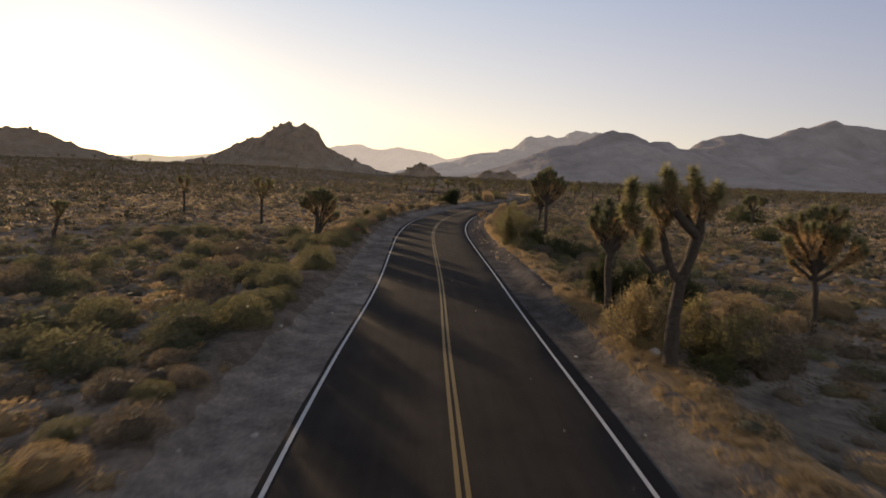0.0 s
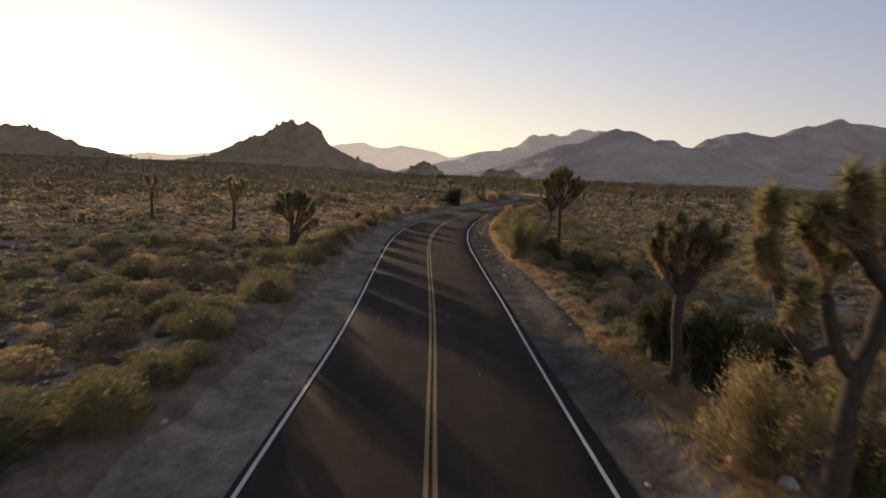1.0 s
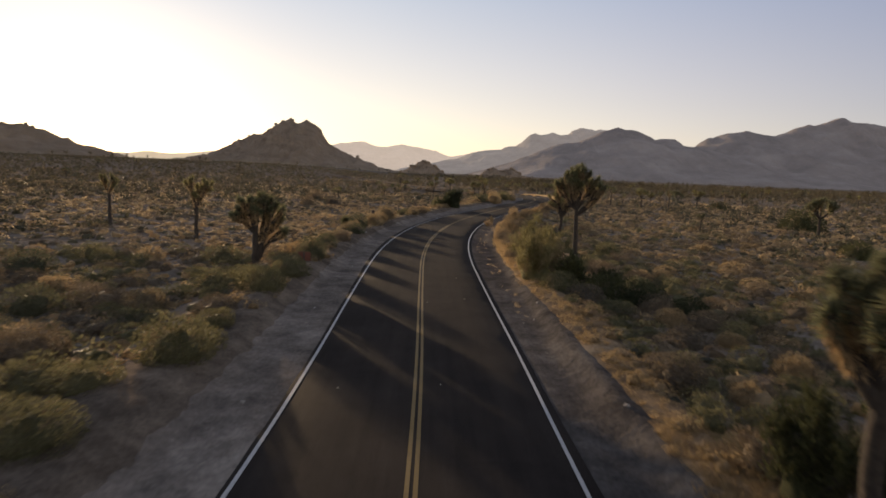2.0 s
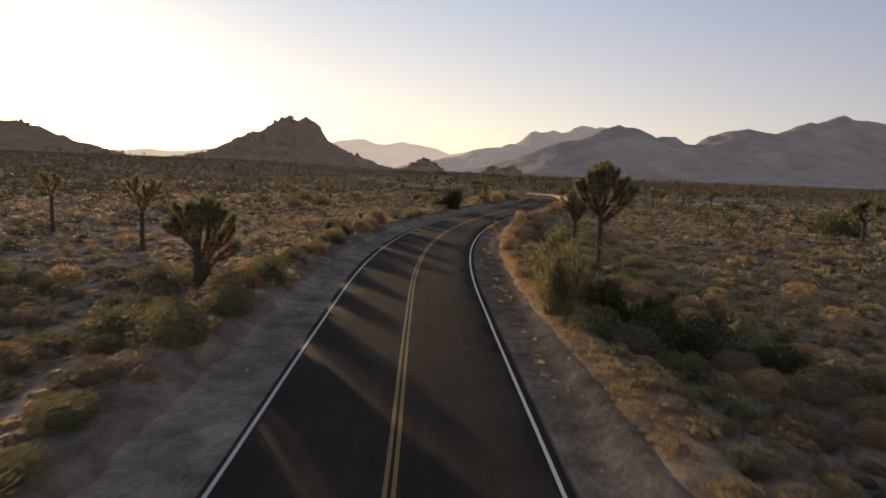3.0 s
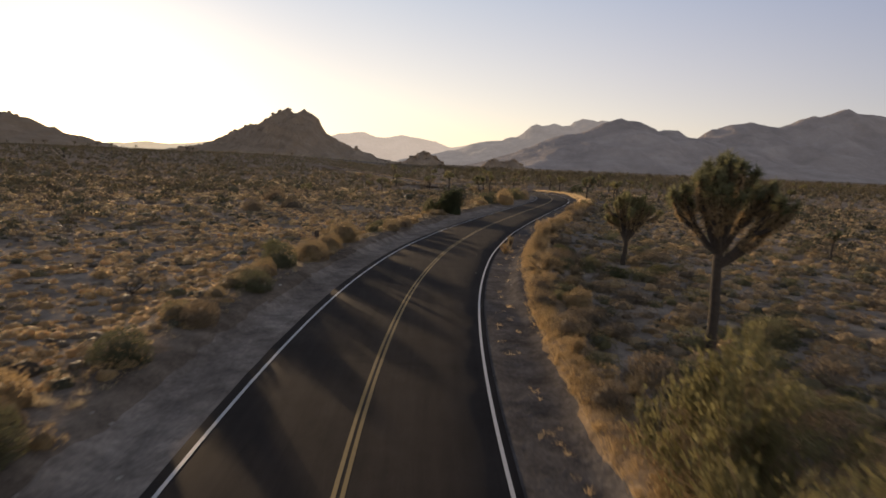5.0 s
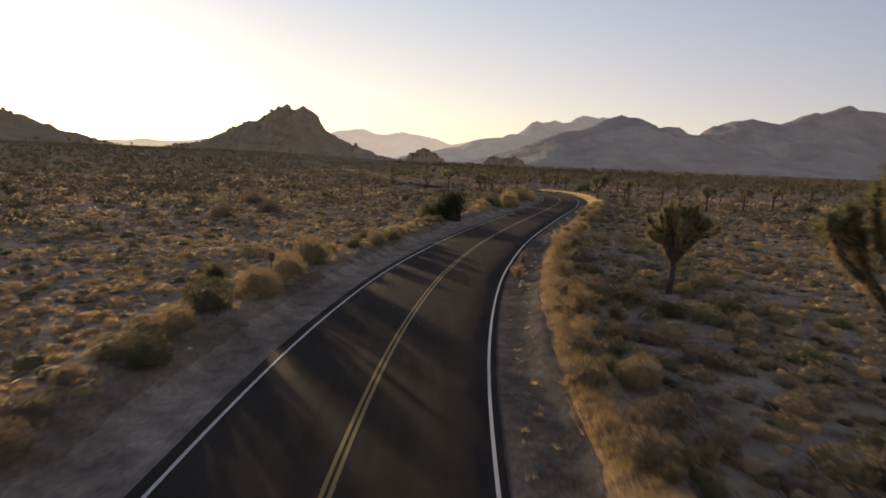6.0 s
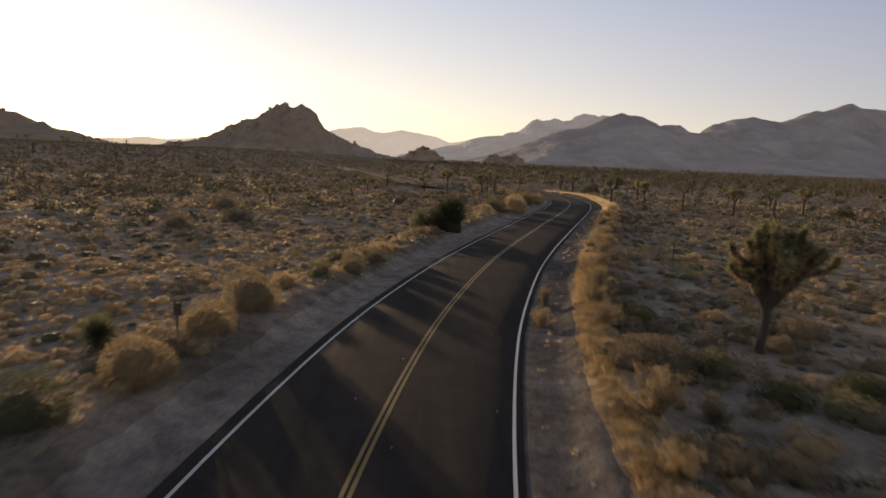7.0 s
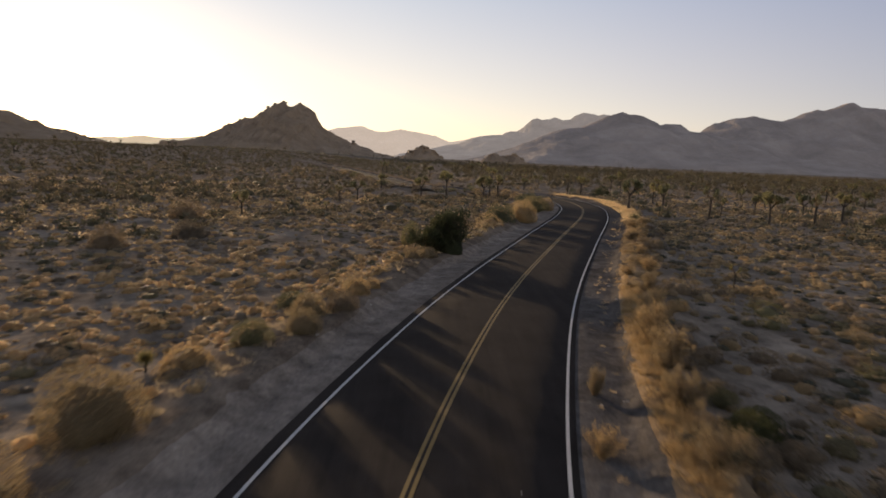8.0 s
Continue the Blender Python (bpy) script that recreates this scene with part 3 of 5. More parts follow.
def leaf_head(live, dead, pts, rad, rng, lod, head, fat, bare=0.2):
    """Dead leaves hanging along an arm and the living head of leaves at its end."""
    d = unit(pts[-1] - pts[-2])
    length = np.linalg.norm(np.diff(pts, axis=0), axis=1).sum()
    m = max(12, int(230 * lod * min(1.6, length)))
    seg = rng.uniform(bare if length < 1.2 else 3 * bare, 0.97, m) * (len(pts) - 1)
    i = seg.astype(int)
    root = pts[i] + (pts[i + 1] - pts[i]) * (seg - i)[:, None]
    out = unit(np.cross(d, rng.normal(size=(m, 3))))
    r_here = np.interp(seg, np.arange(len(rad)), rad)[:, None]
    blades(dead, root + out * r_here * 0.8, unit(out * 0.55 - d * 0.8 + rng.normal(size=(m, 3)) * 0.2), rng.uniform(0.13, 0.24, m), 0.045 * fat, rng)
    m = max(36, int(240 * lod))
    way = unit(rng.normal(size=(m, 3)) + d * 0.8)
    along = rng.uniform(-0.32, 0.05, m)[:, None] * head
    blades(live, pts[-1] + d * along + way * 0.03, way, head * rng.uniform(0.19, 0.33, m), 0.036 * fat * head, rng)


def limbed_shapes(seed, stem, mains, trunk_r, head):
    """A joshua tree with its own habit: stem gives (x, z) up the trunk; each main limb is (foot along the trunk 0 to 1,
    elbow x, z, end x, y, z, number of leaf heads borne round its end)."""
    rng = np.random.default_rng(seed)
    wood, live, dead = Shape(), Shape(), Shape()
    st = np.array([(x, 0.0, z) for x, z in stem])
    k = np.linspace(0, len(st) - 1, 4 * len(st) - 3)
    trunk = np.stack([np.interp(k, np.arange(len(st)), st[:, q]) for q in range(3)], 1)
    trunk[1:-1] += rng.normal(0, 0.018, trunk[1:-1].shape)
    flare = np.interp(np.linspace(0, 1, len(trunk)), [0, 0.12, 0.3, 1], [1.75, 1.3, 1.05, 0.92])
    tube(wood, trunk, trunk_r * flare * rng.uniform(0.94, 1.06, len(trunk)), 11)
    for at, ex, ez, x, y, z, heads in mains:
        foot = trunk[int(round(at * (len(trunk) - 1)))]
        end = np.array([x * 0.80, y * 0.9, z])
        elbow = np.array([ex * 0.74, y * 0.45, ez + 0.1 * (z - ez)])
        pts = bend_line(foot, elbow, end, 10) + rng.normal(0, 0.022, (10, 3)) * np.linspace(0, 1, 10)[:, None]
        r0, r1 = trunk_r * 0.72, trunk_r * 0.52
        rad = np.linspace(r0, r1, 10)
        tube(wood, pts, rad, 9)
        leaf_head(live, dead, pts[2:], rad[2:] * 1.1, rng, 1.25, head * 1.08, 1.0, 0.07)
        chosen, tries = [end], 0
        while len(chosen) < heads and tries < 300:
            tries += 1
            w = unit(rng.normal(size=3)) * rng.uniform(0.38, 0.62) * head
            p = end + w * np.array([1.0, 1.0, 0.62]) - np.array([0, 0, 0.08])
            if min(np.linalg.norm(p - c) for c in chosen) < 0.34 * head:
                continue
            chosen.append(p)
            a = pts[int(rng.integers(4, 8))]
            arm = bend_line(a, a + (p - a) * np.array([0.8, 0.8, 0.3]), p, 6) + rng.normal(0, 0.015, (6, 3)) * np.linspace(0, 1, 6)[:, None]
            ar = np.linspace(r1 * 0.95, r1 * 0.8, 6)
            tube(wood, arm, ar, 7)
            leaf_head(live, dead, arm, ar, rng, 0.95, head * rng.uniform(0.9, 1.15), 1.0, 0.12)
    return wood, live, dead


def forked_shapes(seed, arms, head):
    """A tree of given limbs: each arm is (radius at its foot, radius at its end, bears a leaf head, places along it)."""
    rng = np.random.default_rng(seed)
    wood, live, dead = Shape(), Shape(), Shape()
    for r0, r1, leafy_end, way in arms:
        w = np.array(way, float)
        w[:, 0] -= 0.07 * w[:, 2] + 0.10 * np.maximum(0, w[:, 2] - 2.8)
        w[:, 2] *= 0.955
        k = np.linspace(0, len(w) - 1, 4 * len(w) - 3)
        pts = np.stack([np.interp(k, np.arange(len(w)), w[:, q]) for q in range(3)], 1)
        pts[1:-1] = 0.25 * pts[:-2] + 0.5 * pts[1:-1] + 0.25 * pts[2:]
        pts[2:-1] += rng.normal(0, 0.018, pts[2:-1].shape)
        rad = 0.86 * np.linspace(r0, r1, len(pts)) * rng.uniform(0.92, 1.08, len(pts))
        tube(wood, pts, rad, 10)
        if leafy_end:
            leaf_head(live, dead, pts, rad, rng, 1.0, head, 1.0)
            leaf_head(live, dead, pts[:-1] + rng.normal(0, 0.08, 3), rad[:-1], rng, 1.0, head * 0.9, 1.0)
    return wood, live, dead


def part(name, me, parent, label=""):
    ob = new(name, me)
    ob.parent = parent
    if label:
        tagged(ob, label)
    return ob


def ground_z(x, y):
    return float(land(x, y)[0])


def joshua_tree(x, y, height, fork, limbs, seed, label, levels=2, lod=1.0, trunk_r=0.2, lean=(0, 0), turn=0, group="joshua trees on the plain", kids=(2, 3), head=1.0, shoots=2, arms=None, stem=None, mains=()):
    if arms:
        wood, live, dead = forked_shapes(seed, arms, head)
    elif stem:
        wood, live, dead = limbed_shapes(seed, stem, mains, trunk_r, head)
    else:
        wood, live, dead = joshua_shapes(seed, height, fork, limbs, levels, lod, trunk_r, lean, kids, head, shoots)
    base = new("joshua_tree")
    part("trunk", wood.mesh("trunk", BARK, True), base)
    part("crown", live.mesh("crown", SPIKE), base, "stiff grey-green spiky leaf heads")
    tagged(part("dead_skirt", dead.mesh("dead_skirt", SHAG), base, "brown drooping dead leaves along the limbs"), kind="stuff")
    base.matrix_basis = pose(x, y, ground_z(x, y), 0, 0, turn)
    return tagged(base, label, "tree", group)


STEM = [
    (0.30, 0.195, False, [(0, 0, -0.3), (0.0, 0, 0.1), (0.06, 0, 0.95), (0.15, 0, 1.9), (0.27, 0, 2.75)]),
    (0.185, 0.19, False, [(0.25, 0, 2.6), (0.62, 0.05, 3.45), (0.97, 0.08, 4.2)]),
]
LEFT_LIMBS = [
    (0.16, 0.12, True, [(0.28, 0, 2.7), (0.0, 0.1, 3.3), (-0.06, 0.15, 4.2), (-0.05, 0.2, 4.85), (-0.30, 0.25, 5.35)]),
    (0.12, 0.10, True, [(-0.05, 0.18, 4.6), (0.15, -0.1, 5.0), (0.30, -0.2, 5.45)]),
    (0.12, 0.11, True, [(0.02, 0.1, 3.25), (-0.45, 0.1, 3.05), (-0.78, 0.1, 3.6), (-0.86, 0.12, 4.4), (-0.98, 0.15, 5.0), (-0.84, 0.15, 5.75)]),
    (0.10, 0.09, True, [(-0.86, 0.12, 4.3), (-1.05, 0.0, 4.6), (-1.12, -0.05, 5.0)]),
    (0.09, 0.08, True, [(-0.82, 0.1, 3.8), (-0.62, -0.1, 4.0), (-0.60, -0.15, 4.3)]),
]
RIGHT_LIMBS = [
    (0.18, 0.12, True, [(0.95, 0.08, 4.1), (1.16, 0.1, 4.8), (1.12, 0.1, 5.5), (1.02, 0.1, 6.15)]),
    (0.13, 0.11, True, [(1.14, 0.1, 4.75), (1.42, 0.0, 5.2), (1.62, -0.05, 5.75)]),
    (0.13, 0.10, True, [(1.06, 0.1, 4.6), (1.25, 0.45, 5.0), (1.35, 0.6, 5.65)]),
    (0.16, 0.12, True, [(0.97, 0.08, 4.15), (0.45, -0.3, 4.62), (0.05, -0.55, 5.1), (-0.08, -0.65, 5.6), (-0.14, -0.7, 6.1)]),
    (0.12, 0.10, True, [(0.06, -0.54, 5.05), (-0.22, -0.6, 5.2), (-0.45, -0.55, 5.6)]),
    (0.13, 0.10, True, [(0.86, 0.05, 4.3), (0.72, 0.25, 4.9), (0.62, 0.3, 5.65)]),
]
joshua_tree(8.16, 17.15, 6.5, 2.7, None, 6, "tall forked joshua tree with a thick dark trunk beside the road", head=1.22, arms=STEM + LEFT_LIMBS + RIGHT_LIMBS)
joshua_tree(8.25, 23.8, 5.0, 3.0, None, 11, "joshua tree with a vase-shaped crown among dark shrubs", trunk_r=0.155, head=1.0, turn=-24,
            stem=[(0, -0.3), (0.02, 0.1), (-0.04, 1.5), (-0.08, 2.85)],
            mains=[(1, -0.75, 3.4, -0.95, 0.1, 4.3, 3), (0.93, -0.8, 3.2, -1.1, -0.2, 3.85, 1), (1, -0.25, 3.8, -0.3, 0.3, 4.5, 3), (1, 0.4, 3.5, 0.45, -0.3, 4.55, 3),
                   (1, 0.75, 3.4, 0.9, 0.2, 4.25, 2), (0.93, 0.8, 3.2, 1.05, -0.1, 3.9, 2), (1, 0.1, 3.6, 0.2, 0.7, 4.3, 2), (1, -0.2, 3.6, -0.3, -0.7, 4.2, 2)])
joshua_tree(16.75, 23.3, 5.7, 2.7, None, 17, "slender joshua tree with wide spreading limbs on open ground", trunk_r=0.125, head=0.92, turn=-35,
            stem=[(0, -0.3), (0.02, 0.1), (-0.06, 1.3), (-0.2, 2.7)],
            mains=[(0.93, -0.95, 2.75, -1.45, 0.1, 3.2, 1), (1, -0.75, 3.0, -1.6, -0.2, 4.05, 3), (1, -0.85, 3.5, -1.65, 0.3, 4.85, 4), (1, -0.5, 3.7, -0.75, -0.3, 5.25, 5),
                   (1, -0.05, 3.9, 0.25, 0.2, 5.35, 5), (1, 0.55, 3.2, 0.85, -0.3, 4.55, 4), (0.93, 0.85, 2.9, 1.65, 0.2, 4.15, 4), (1, 0.25, 3.6, 0.5, 1.1, 4.9, 3), (1, -0.5, 3.4, -0.5, -1.1, 4.75, 3)])
joshua_tree(13.35, 62.5, 7.3, 3.7, None, 23, "large joshua tree with upright limbs and full leaf heads", trunk_r=0.18, head=1.15, turn=-20,
            stem=[(0, -0.3), (0.0, 0.15), (-0.02, 1.8), (-0.1, 3.65)],
            mains=[(1, -1.5, 4.1, -1.75, 0.2, 5.9, 4), (1, -1.0, 4.7, -1.1, -0.4, 6.5, 5), (1, -0.4, 5.0, -0.3, 0.4, 7.0, 5), (1, 0.35, 5.0, 0.45, -0.3, 6.7, 5),
                   (1, 0.8, 4.5, 1.15, 0.3, 6.0, 5), (0.93, 1.1, 4.0, 1.95, -0.2, 5.6, 4), (0.93, 1.5, 3.8, 2.35, 0.2, 5.25, 2), (1, 0.1, 4.6, 0.3, 1.4, 6.1, 4), (1, -0.4, 4.5, -0.4, -1.4, 5.9, 4)])
joshua_tree(16.45, 82.2, 5.0, 1.9, None, 29, "joshua tree with a low forked trunk and lopsided crown", trunk_r=0.165, head=1.05, turn=-31,
            stem=[(-0.05, -0.3), (0.0, 0.1), (0.04, 1.0), (0.02, 1.85)],
            mains=[(1, -0.35, 2.5, -0.3, 0.1, 3.3, 2), (0.93, -0.6, 2.6, -1.25, 0.0, 3.45, 3), (1, -0.45, 3.3, -1.0, -0.2, 4.15, 4), (1, -0.35, 3.4, -0.5, 0.3, 4.75, 4), (1, 0.25, 3.2, 0.1, -0.3, 4.8, 4),
                   (1, 0.5, 2.7, 0.75, 0.3, 4.6, 4), (1, 0.7, 2.6, 1.45, -0.2, 4.3, 4), (0.93, 0.9, 2.5, 2.05, 0.2, 3.95, 4), (1, 0.8, 2.4, 1.4, 0.5, 3.45, 2), (1, 0.4, 2.9, 0.6, -1.1, 4.0, 3), (1, 0.3, 2.9, 0.5, 1.1, 4.1, 3)])
joshua_tree(-9.15, 52.3, 4.6, 2.0, None, 31, "joshua tree with a twin trunk and rounded crown behind the bank", trunk_r=0.19, head=1.05, turn=21,
            stem=[(0, -0.3), (0.03, 0.1), (0.04, 1.0), (0.05, 2.0)],
            mains=[(1, -0.65, 2.2, -1.15, 0.1, 3.4, 4), (1, -0.35, 3.0, -0.4, -0.3, 4.05, 5), (1, 0.25, 3.2, 0.4, 0.3, 4.3, 5), (0.15, 0.5, 1.6, 0.95, 0.1, 3.9, 4), (0.15, 0.75, 1.7, 1.55, -0.2, 3.75, 4),
                   (0.15, 0.7, 1.6, 1.95, 0.3, 3.3, 3), (0.2, 0.9, 1.5, 2.3, 0.0, 2.25, 2), (1, 0.0, 2.8, 0.1, 1.0, 3.7, 3), (1, -0.1, 2.7, -0.2, -1.0, 3.6, 3)])
joshua_tree(-17.0, 63.2, 5.1, 2.1, [(-0.45, 0.1, 1.2), (0.6, 0.1, 1.3), (0.1, 0.5, 1.0)], 37, "slim joshua tree with few upright limbs", 1, 1.0, 0.15, kids=(2, 3))
joshua_tree(-29.3, 73.3, 5.0, 2.4, [(-0.5, 0.1, 0.9), (0.6, 0.1, 0.9), (0.1, 0.6, 0.8)], 41, "slim joshua tree with few upright limbs", 1, 0.8, 0.15)
joshua_tree(-27.9, 45.5, 3.2, 1.6, [(-0.3, 0.1, 0.7), (0.6, 0.1, 0.8)], 43, "short leaning joshua tree with two limbs", 1, 0.8, 0.14, (0.4, 0))

# trees farther off, five shapes in turn
VARIANTS = []
HOMES = [(33.9, 159.2), (44.3, 155.0), (49.1, 148.1), (16.4, 180.8), (7.0, 184.6)]
for k in range(5):
    rr = np.random.default_rng(100 + k)
    lim = [(math.cos(a), math.sin(a), rr.uniform(0.8, 1.2)) for a in rr.uniform(0, 6.28, rr.integers(2, 5))]
    VARIANTS.append(joshua_tree(*HOMES[k], 4.6, rr.uniform(1.8, 2.6), lim, 200 + k, "joshua tree standing on the scrub plain", 1 if k % 2 else 2, 0.27, 0.17, kids=(2, 3), head=1.35))


def copy_tree(k, x, y, height, turn):
    s = height / 4.6
    ob = copy_thing(VARIANTS[k], pose(x, y, ground_z(x, y), 0, 0, turn) @ Matrix.Diagonal((s, s, s, 1)))
    return ob


SPOTS = [(13.7, 179.1, 4.3), (15.0, 181.5, 4.1), (2.35, 172.6, 3.8), (-9.7, 159.5, 2.7), (-7.4, 163.1, 3.0), (-17.6, 138.8, 2.8), (-10.4, 246.4, 5.4),
         (43.0, 169.0, 4.4), (49.5, 162.0, 2.8), (59.9, 171.2, 3.1), (64.6, 165.4, 4.1), (55.9, 149.1, 4.3), (67.0, 159.5, 4.5), (47.8, 186.3, 4.4), (98.1, 196.7, 3.6),
         (50, 87.9, 5.2), (23.0, 106.4, 1.5), (-8.95, 144.8, 1.2), (35.1, 87.8, 2.6)]
rng = np.random.default_rng(7)
for i, (x, y, h) in enumerate(SPOTS):
    copy_tree(i % 5, x, y, h, rng.uniform(0, 360))
count = 0
while count < 75:
    dist = math.exp(rng.uniform(math.log(95), math.log(620)))
    b = rng.uniform(-0.74, 0.86)
    x, y = 2 + dist * math.sin(b), 30 + dist * math.cos(b)
    if abs(off_road(x, y)[0]) < 12 or y < 185 or (x < 0 and rng.random() < 0.7):
        continue
    copy_tree(int(rng.integers(0, 5)), x, y, rng.uniform(2.6, 5.0), rng.uniform(0, 360))
    count += 1


def bush_arrays(seed, leaves, twigs, leaf, lumps=5, shell=0.26):
    """A round shrub of radius 1 and height 1: fine leaves over a lumpy dome, and slim stems from the root. Returns (leaf, stem) shapes."""
    r = np.random.default_rng(seed)
    live, stem = Shape(), Shape()
    knob = unit(r.normal(size=(lumps, 3)) * np.array([1, 1, 0.5]) + np.array([0, 0, 0.5]))
    swell = r.uniform(0.10, 0.34, lumps)

    def reach(w):
        return 0.74 + np.max(swell * np.clip(w @ knob.T, 0, 1) ** 6, axis=1)

    way = r.normal(size=(leaves, 3))
    way[:, 2] = np.abs(way[:, 2]) * 0.95 - 0.12
    way = unit(way)
    far = reach(way) * (1 - shell * r.random(leaves) ** 1.6)
    p = way * far[:, None]
    p[:, 2] = np.abs(p[:, 2]) + 0.03
    grow = unit(way * 0.9 + np.array([0, 0, 0.45]) + r.normal(size=(leaves, 3)) * 0.45)
    blades(live, p, grow, leaf * r.uniform(0.7, 1.6, leaves), leaf * 0.8, r)
    if twigs:
        way = r.normal(size=(twigs, 3))
        way[:, 2] = np.abs(way[:, 2]) + 0.2
        way = unit(way)
        root = r.normal(size=(twigs, 3)) * np.array([0.10, 0.10, 0.0])
        tip = way * (reach(way) * r.uniform(0.85, 1.12, twigs))[:, None]
        blades(stem, root, unit(tip - root), np.linalg.norm(tip - root, axis=1), 0.028, r)
    return live, stem


def core_dome(seed, size=0.5, n=9):
    """The dense inside of a low shrub: a lumpy dome of a few dozen faces."""
    r = np.random.default_rng(seed)
    rings = ((0.85, 0.55), (0.95, -0.05)) if n < 5 else ((0.55, 0.8), (0.95, 0.42), (0.9, -0.05)) if n < 8 else ((0.42, 0.9), (0.76, 0.66), (0.96, 0.34), (0.9, -0.05))
    v = [(0, 0, size * r.uniform(0.85, 1.0))]
    for k, (rad, z) in enumerate(rings):
        for q in range(n):
            a = 2 * np.pi * (q + 0.5 * k) / n
            w = size * r.uniform(0.74, 1.2)
            v.append((w * rad * math.cos(a), w * rad * math.sin(a), w * z))
    f = [(0, 1 + q, 1 + (q + 1) % n) for q in range(n)]
    for k in range(len(rings) - 1):
        for q in range(n):
            a, b = 1 + n * k + q, 1 + n * k + (q + 1) % n
            f += [(a, a + n, b), (b, a + n, b + n)]
    return np.array(v), np.array(f)


def plume_arrays(seed, leaves, leaf, plumes=9):
    """A tall irregular shrub of radius and height 1: upright feathery plumes of fine leaves on thin stems."""
    r = np.random.default_rng(seed)
    live, stem = Shape(), Shape()
    foot = r.normal(size=(plumes, 2)) * 0.36
    tall = np.clip(1.0 - 0.55 * np.hypot(foot[:, 0], foot[:, 1]) + r.normal(0, 0.12, plumes), 0.35, 1.05)
    wide = r.uniform(0.24, 0.40, plumes)
    sprays = plumes * 20
    which = r.integers(0, plumes, sprays)
    up = r.uniform(0.12, 0.95, sprays)
    knot = np.stack([foot[which, 0] * (0.3 + up), foot[which, 1] * (0.3 + up), tall[which] * up * 0.92], 1)
    out = unit(r.normal(size=(sprays, 3)) * np.array([1, 1, 0.35]) + np.array([0, 0, 0.75]))
    reach = wide[which] * r.uniform(0.55, 1.15, sprays) * (1.15 - 0.45 * up)
    on = r.integers(0, sprays, leaves)
    k = r.uniform(0.15, 1.0, leaves) ** 0.7
    p = knot[on] + out[on] * (reach[on] * k)[:, None] + r.normal(size=(leaves, 3)) * (0.022 + 0.03 * k)[:, None]
    p[:, 2] = np.abs(p[:, 2])
    grow = unit(out[on] * 0.8 + np.array([0, 0, 0.4]) + r.normal(size=(leaves, 3)) * 0.45)
    blades(live, p, grow, leaf * r.uniform(0.7, 1.6, leaves), leaf * 0.6, r)
    blades(stem, knot, out, reach * 0.95, 0.012, r)
    for q in range(plumes):
        m = 14
        root = r.normal(size=(m, 3)) * np.array([0.07, 0.07, 0])
        tip = np.array([foot[q, 0] * 1.3, foot[q, 1] * 1.3, tall[q]]) + r.normal(size=(m, 3)) * np.array([0.13, 0.13, 0.1])
        blades(stem, root, unit(tip - root), np.linalg.norm(tip - root, axis=1), 0.02, r)
    return live, stem


def tuft_arrays(seed, count, width):
    """A grass tuft of radius and height 1: blades fanning up from the root."""
    r = np.random.default_rng(seed)
    s = Shape()
    root = r.normal(size=(count, 3)) * np.array([0.25, 0.25, 0])
    way = unit(np.stack([root[:, 0] * 1.6 + r.normal(0, 0.35, count), root[:, 1] * 1.6 + r.normal(0, 0.35, count), r.uniform(0.6, 1.1, count)], 1))
    blades(s, root, way, r.uniform(0.6, 1.15, count), width, r)
    return s.arrays()


KINDS = {"golden": (GOLD, GREY), "olive": (OLIVE, GREY), "grey": (GREY, GREY), "dark": (DARK, GREY)}
LABELS = {"golden": "round dry golden-brown desert shrub", "olive": "rounded olive-green desert shrub", "grey": "low grey-brown twiggy desert shrub", "dark": "dense dark green shrub"}
NEAR_MESH = {}
for ki, (kind, (lm, sm)) in enumerate(KINDS.items()):
    for v in range(3):
        for fine, n, leaf in (("", 1300, 0.066), ("fine_", 4000 if kind == "golden" else 2500, 0.037 if kind == "golden" else 0.052)):
            live, stem = bush_arrays(300 + 10 * ki + v, n, 130, leaf, 13, shell=0.24 if kind == "golden" else 0.34)
            live.add(*core_dome(300 + v, 0.62 if kind == "golden" else 0.54, 14))
            NEAR_MESH[fine + kind, v] = (live.mesh(kind + "_foliage", lm, True), stem.mesh(kind + "_branchwork", sm))


for v in range(3):
    for kind, lm, n in (("tall_olive", YELLOW_GREEN, 8000), ("tall_dark", DARK, 8500), ("tall_golden", GOLD, 3200), ("tall_tan", TAN, 9500)):
        live, stem = plume_arrays(500 + v + 7 * (kind == "tall_golden"), n, 0.055 if kind == "tall_dark" else 0.033 if kind == "tall_tan" else 0.042, 14 if kind == "tall_dark" else 13)
        if kind != "tall_golden":
            live.add(*(core_dome(v, 0.40, 12)))
        NEAR_MESH[kind, v] = (live.mesh(kind + "_foliage", lm, True), stem.mesh(kind + "_branchwork", BARK if kind == "tall_dark" else GREY))
LABELS["tall_olive"] = "tall feathery olive-green desert shrub"
LABELS["tall_golden"] = "loose feathery golden-brown desert shrub"
LABELS["tall_tan"] = "broad tan-green desert shrub beside a joshua tree"
LABELS["tall_dark"] = "dense dark green shrub with upright sprays, juniper and shaded creosote"


def shrub(kind, v, x, y, radius, height, turn, fine=False):
    base = new("shrub")
    a, b = NEAR_MESH[("fine_" if fine and not kind.startswith("tall") else "") + kind, v]
    part("foliage", a, base)
    part("branchwork", b, base)
    base.matrix_basis = pose(x, y, ground_z(x, y) - 0.03, 0, 0, turn) @ Matrix.Diagonal((radius, radius, height, 1))
    return tagged(base, LABELS[kind], "shrub", "desert shrubs")


# shrubs along both sides of the road; some ground stays open
rng = np.random.default_rng(21)
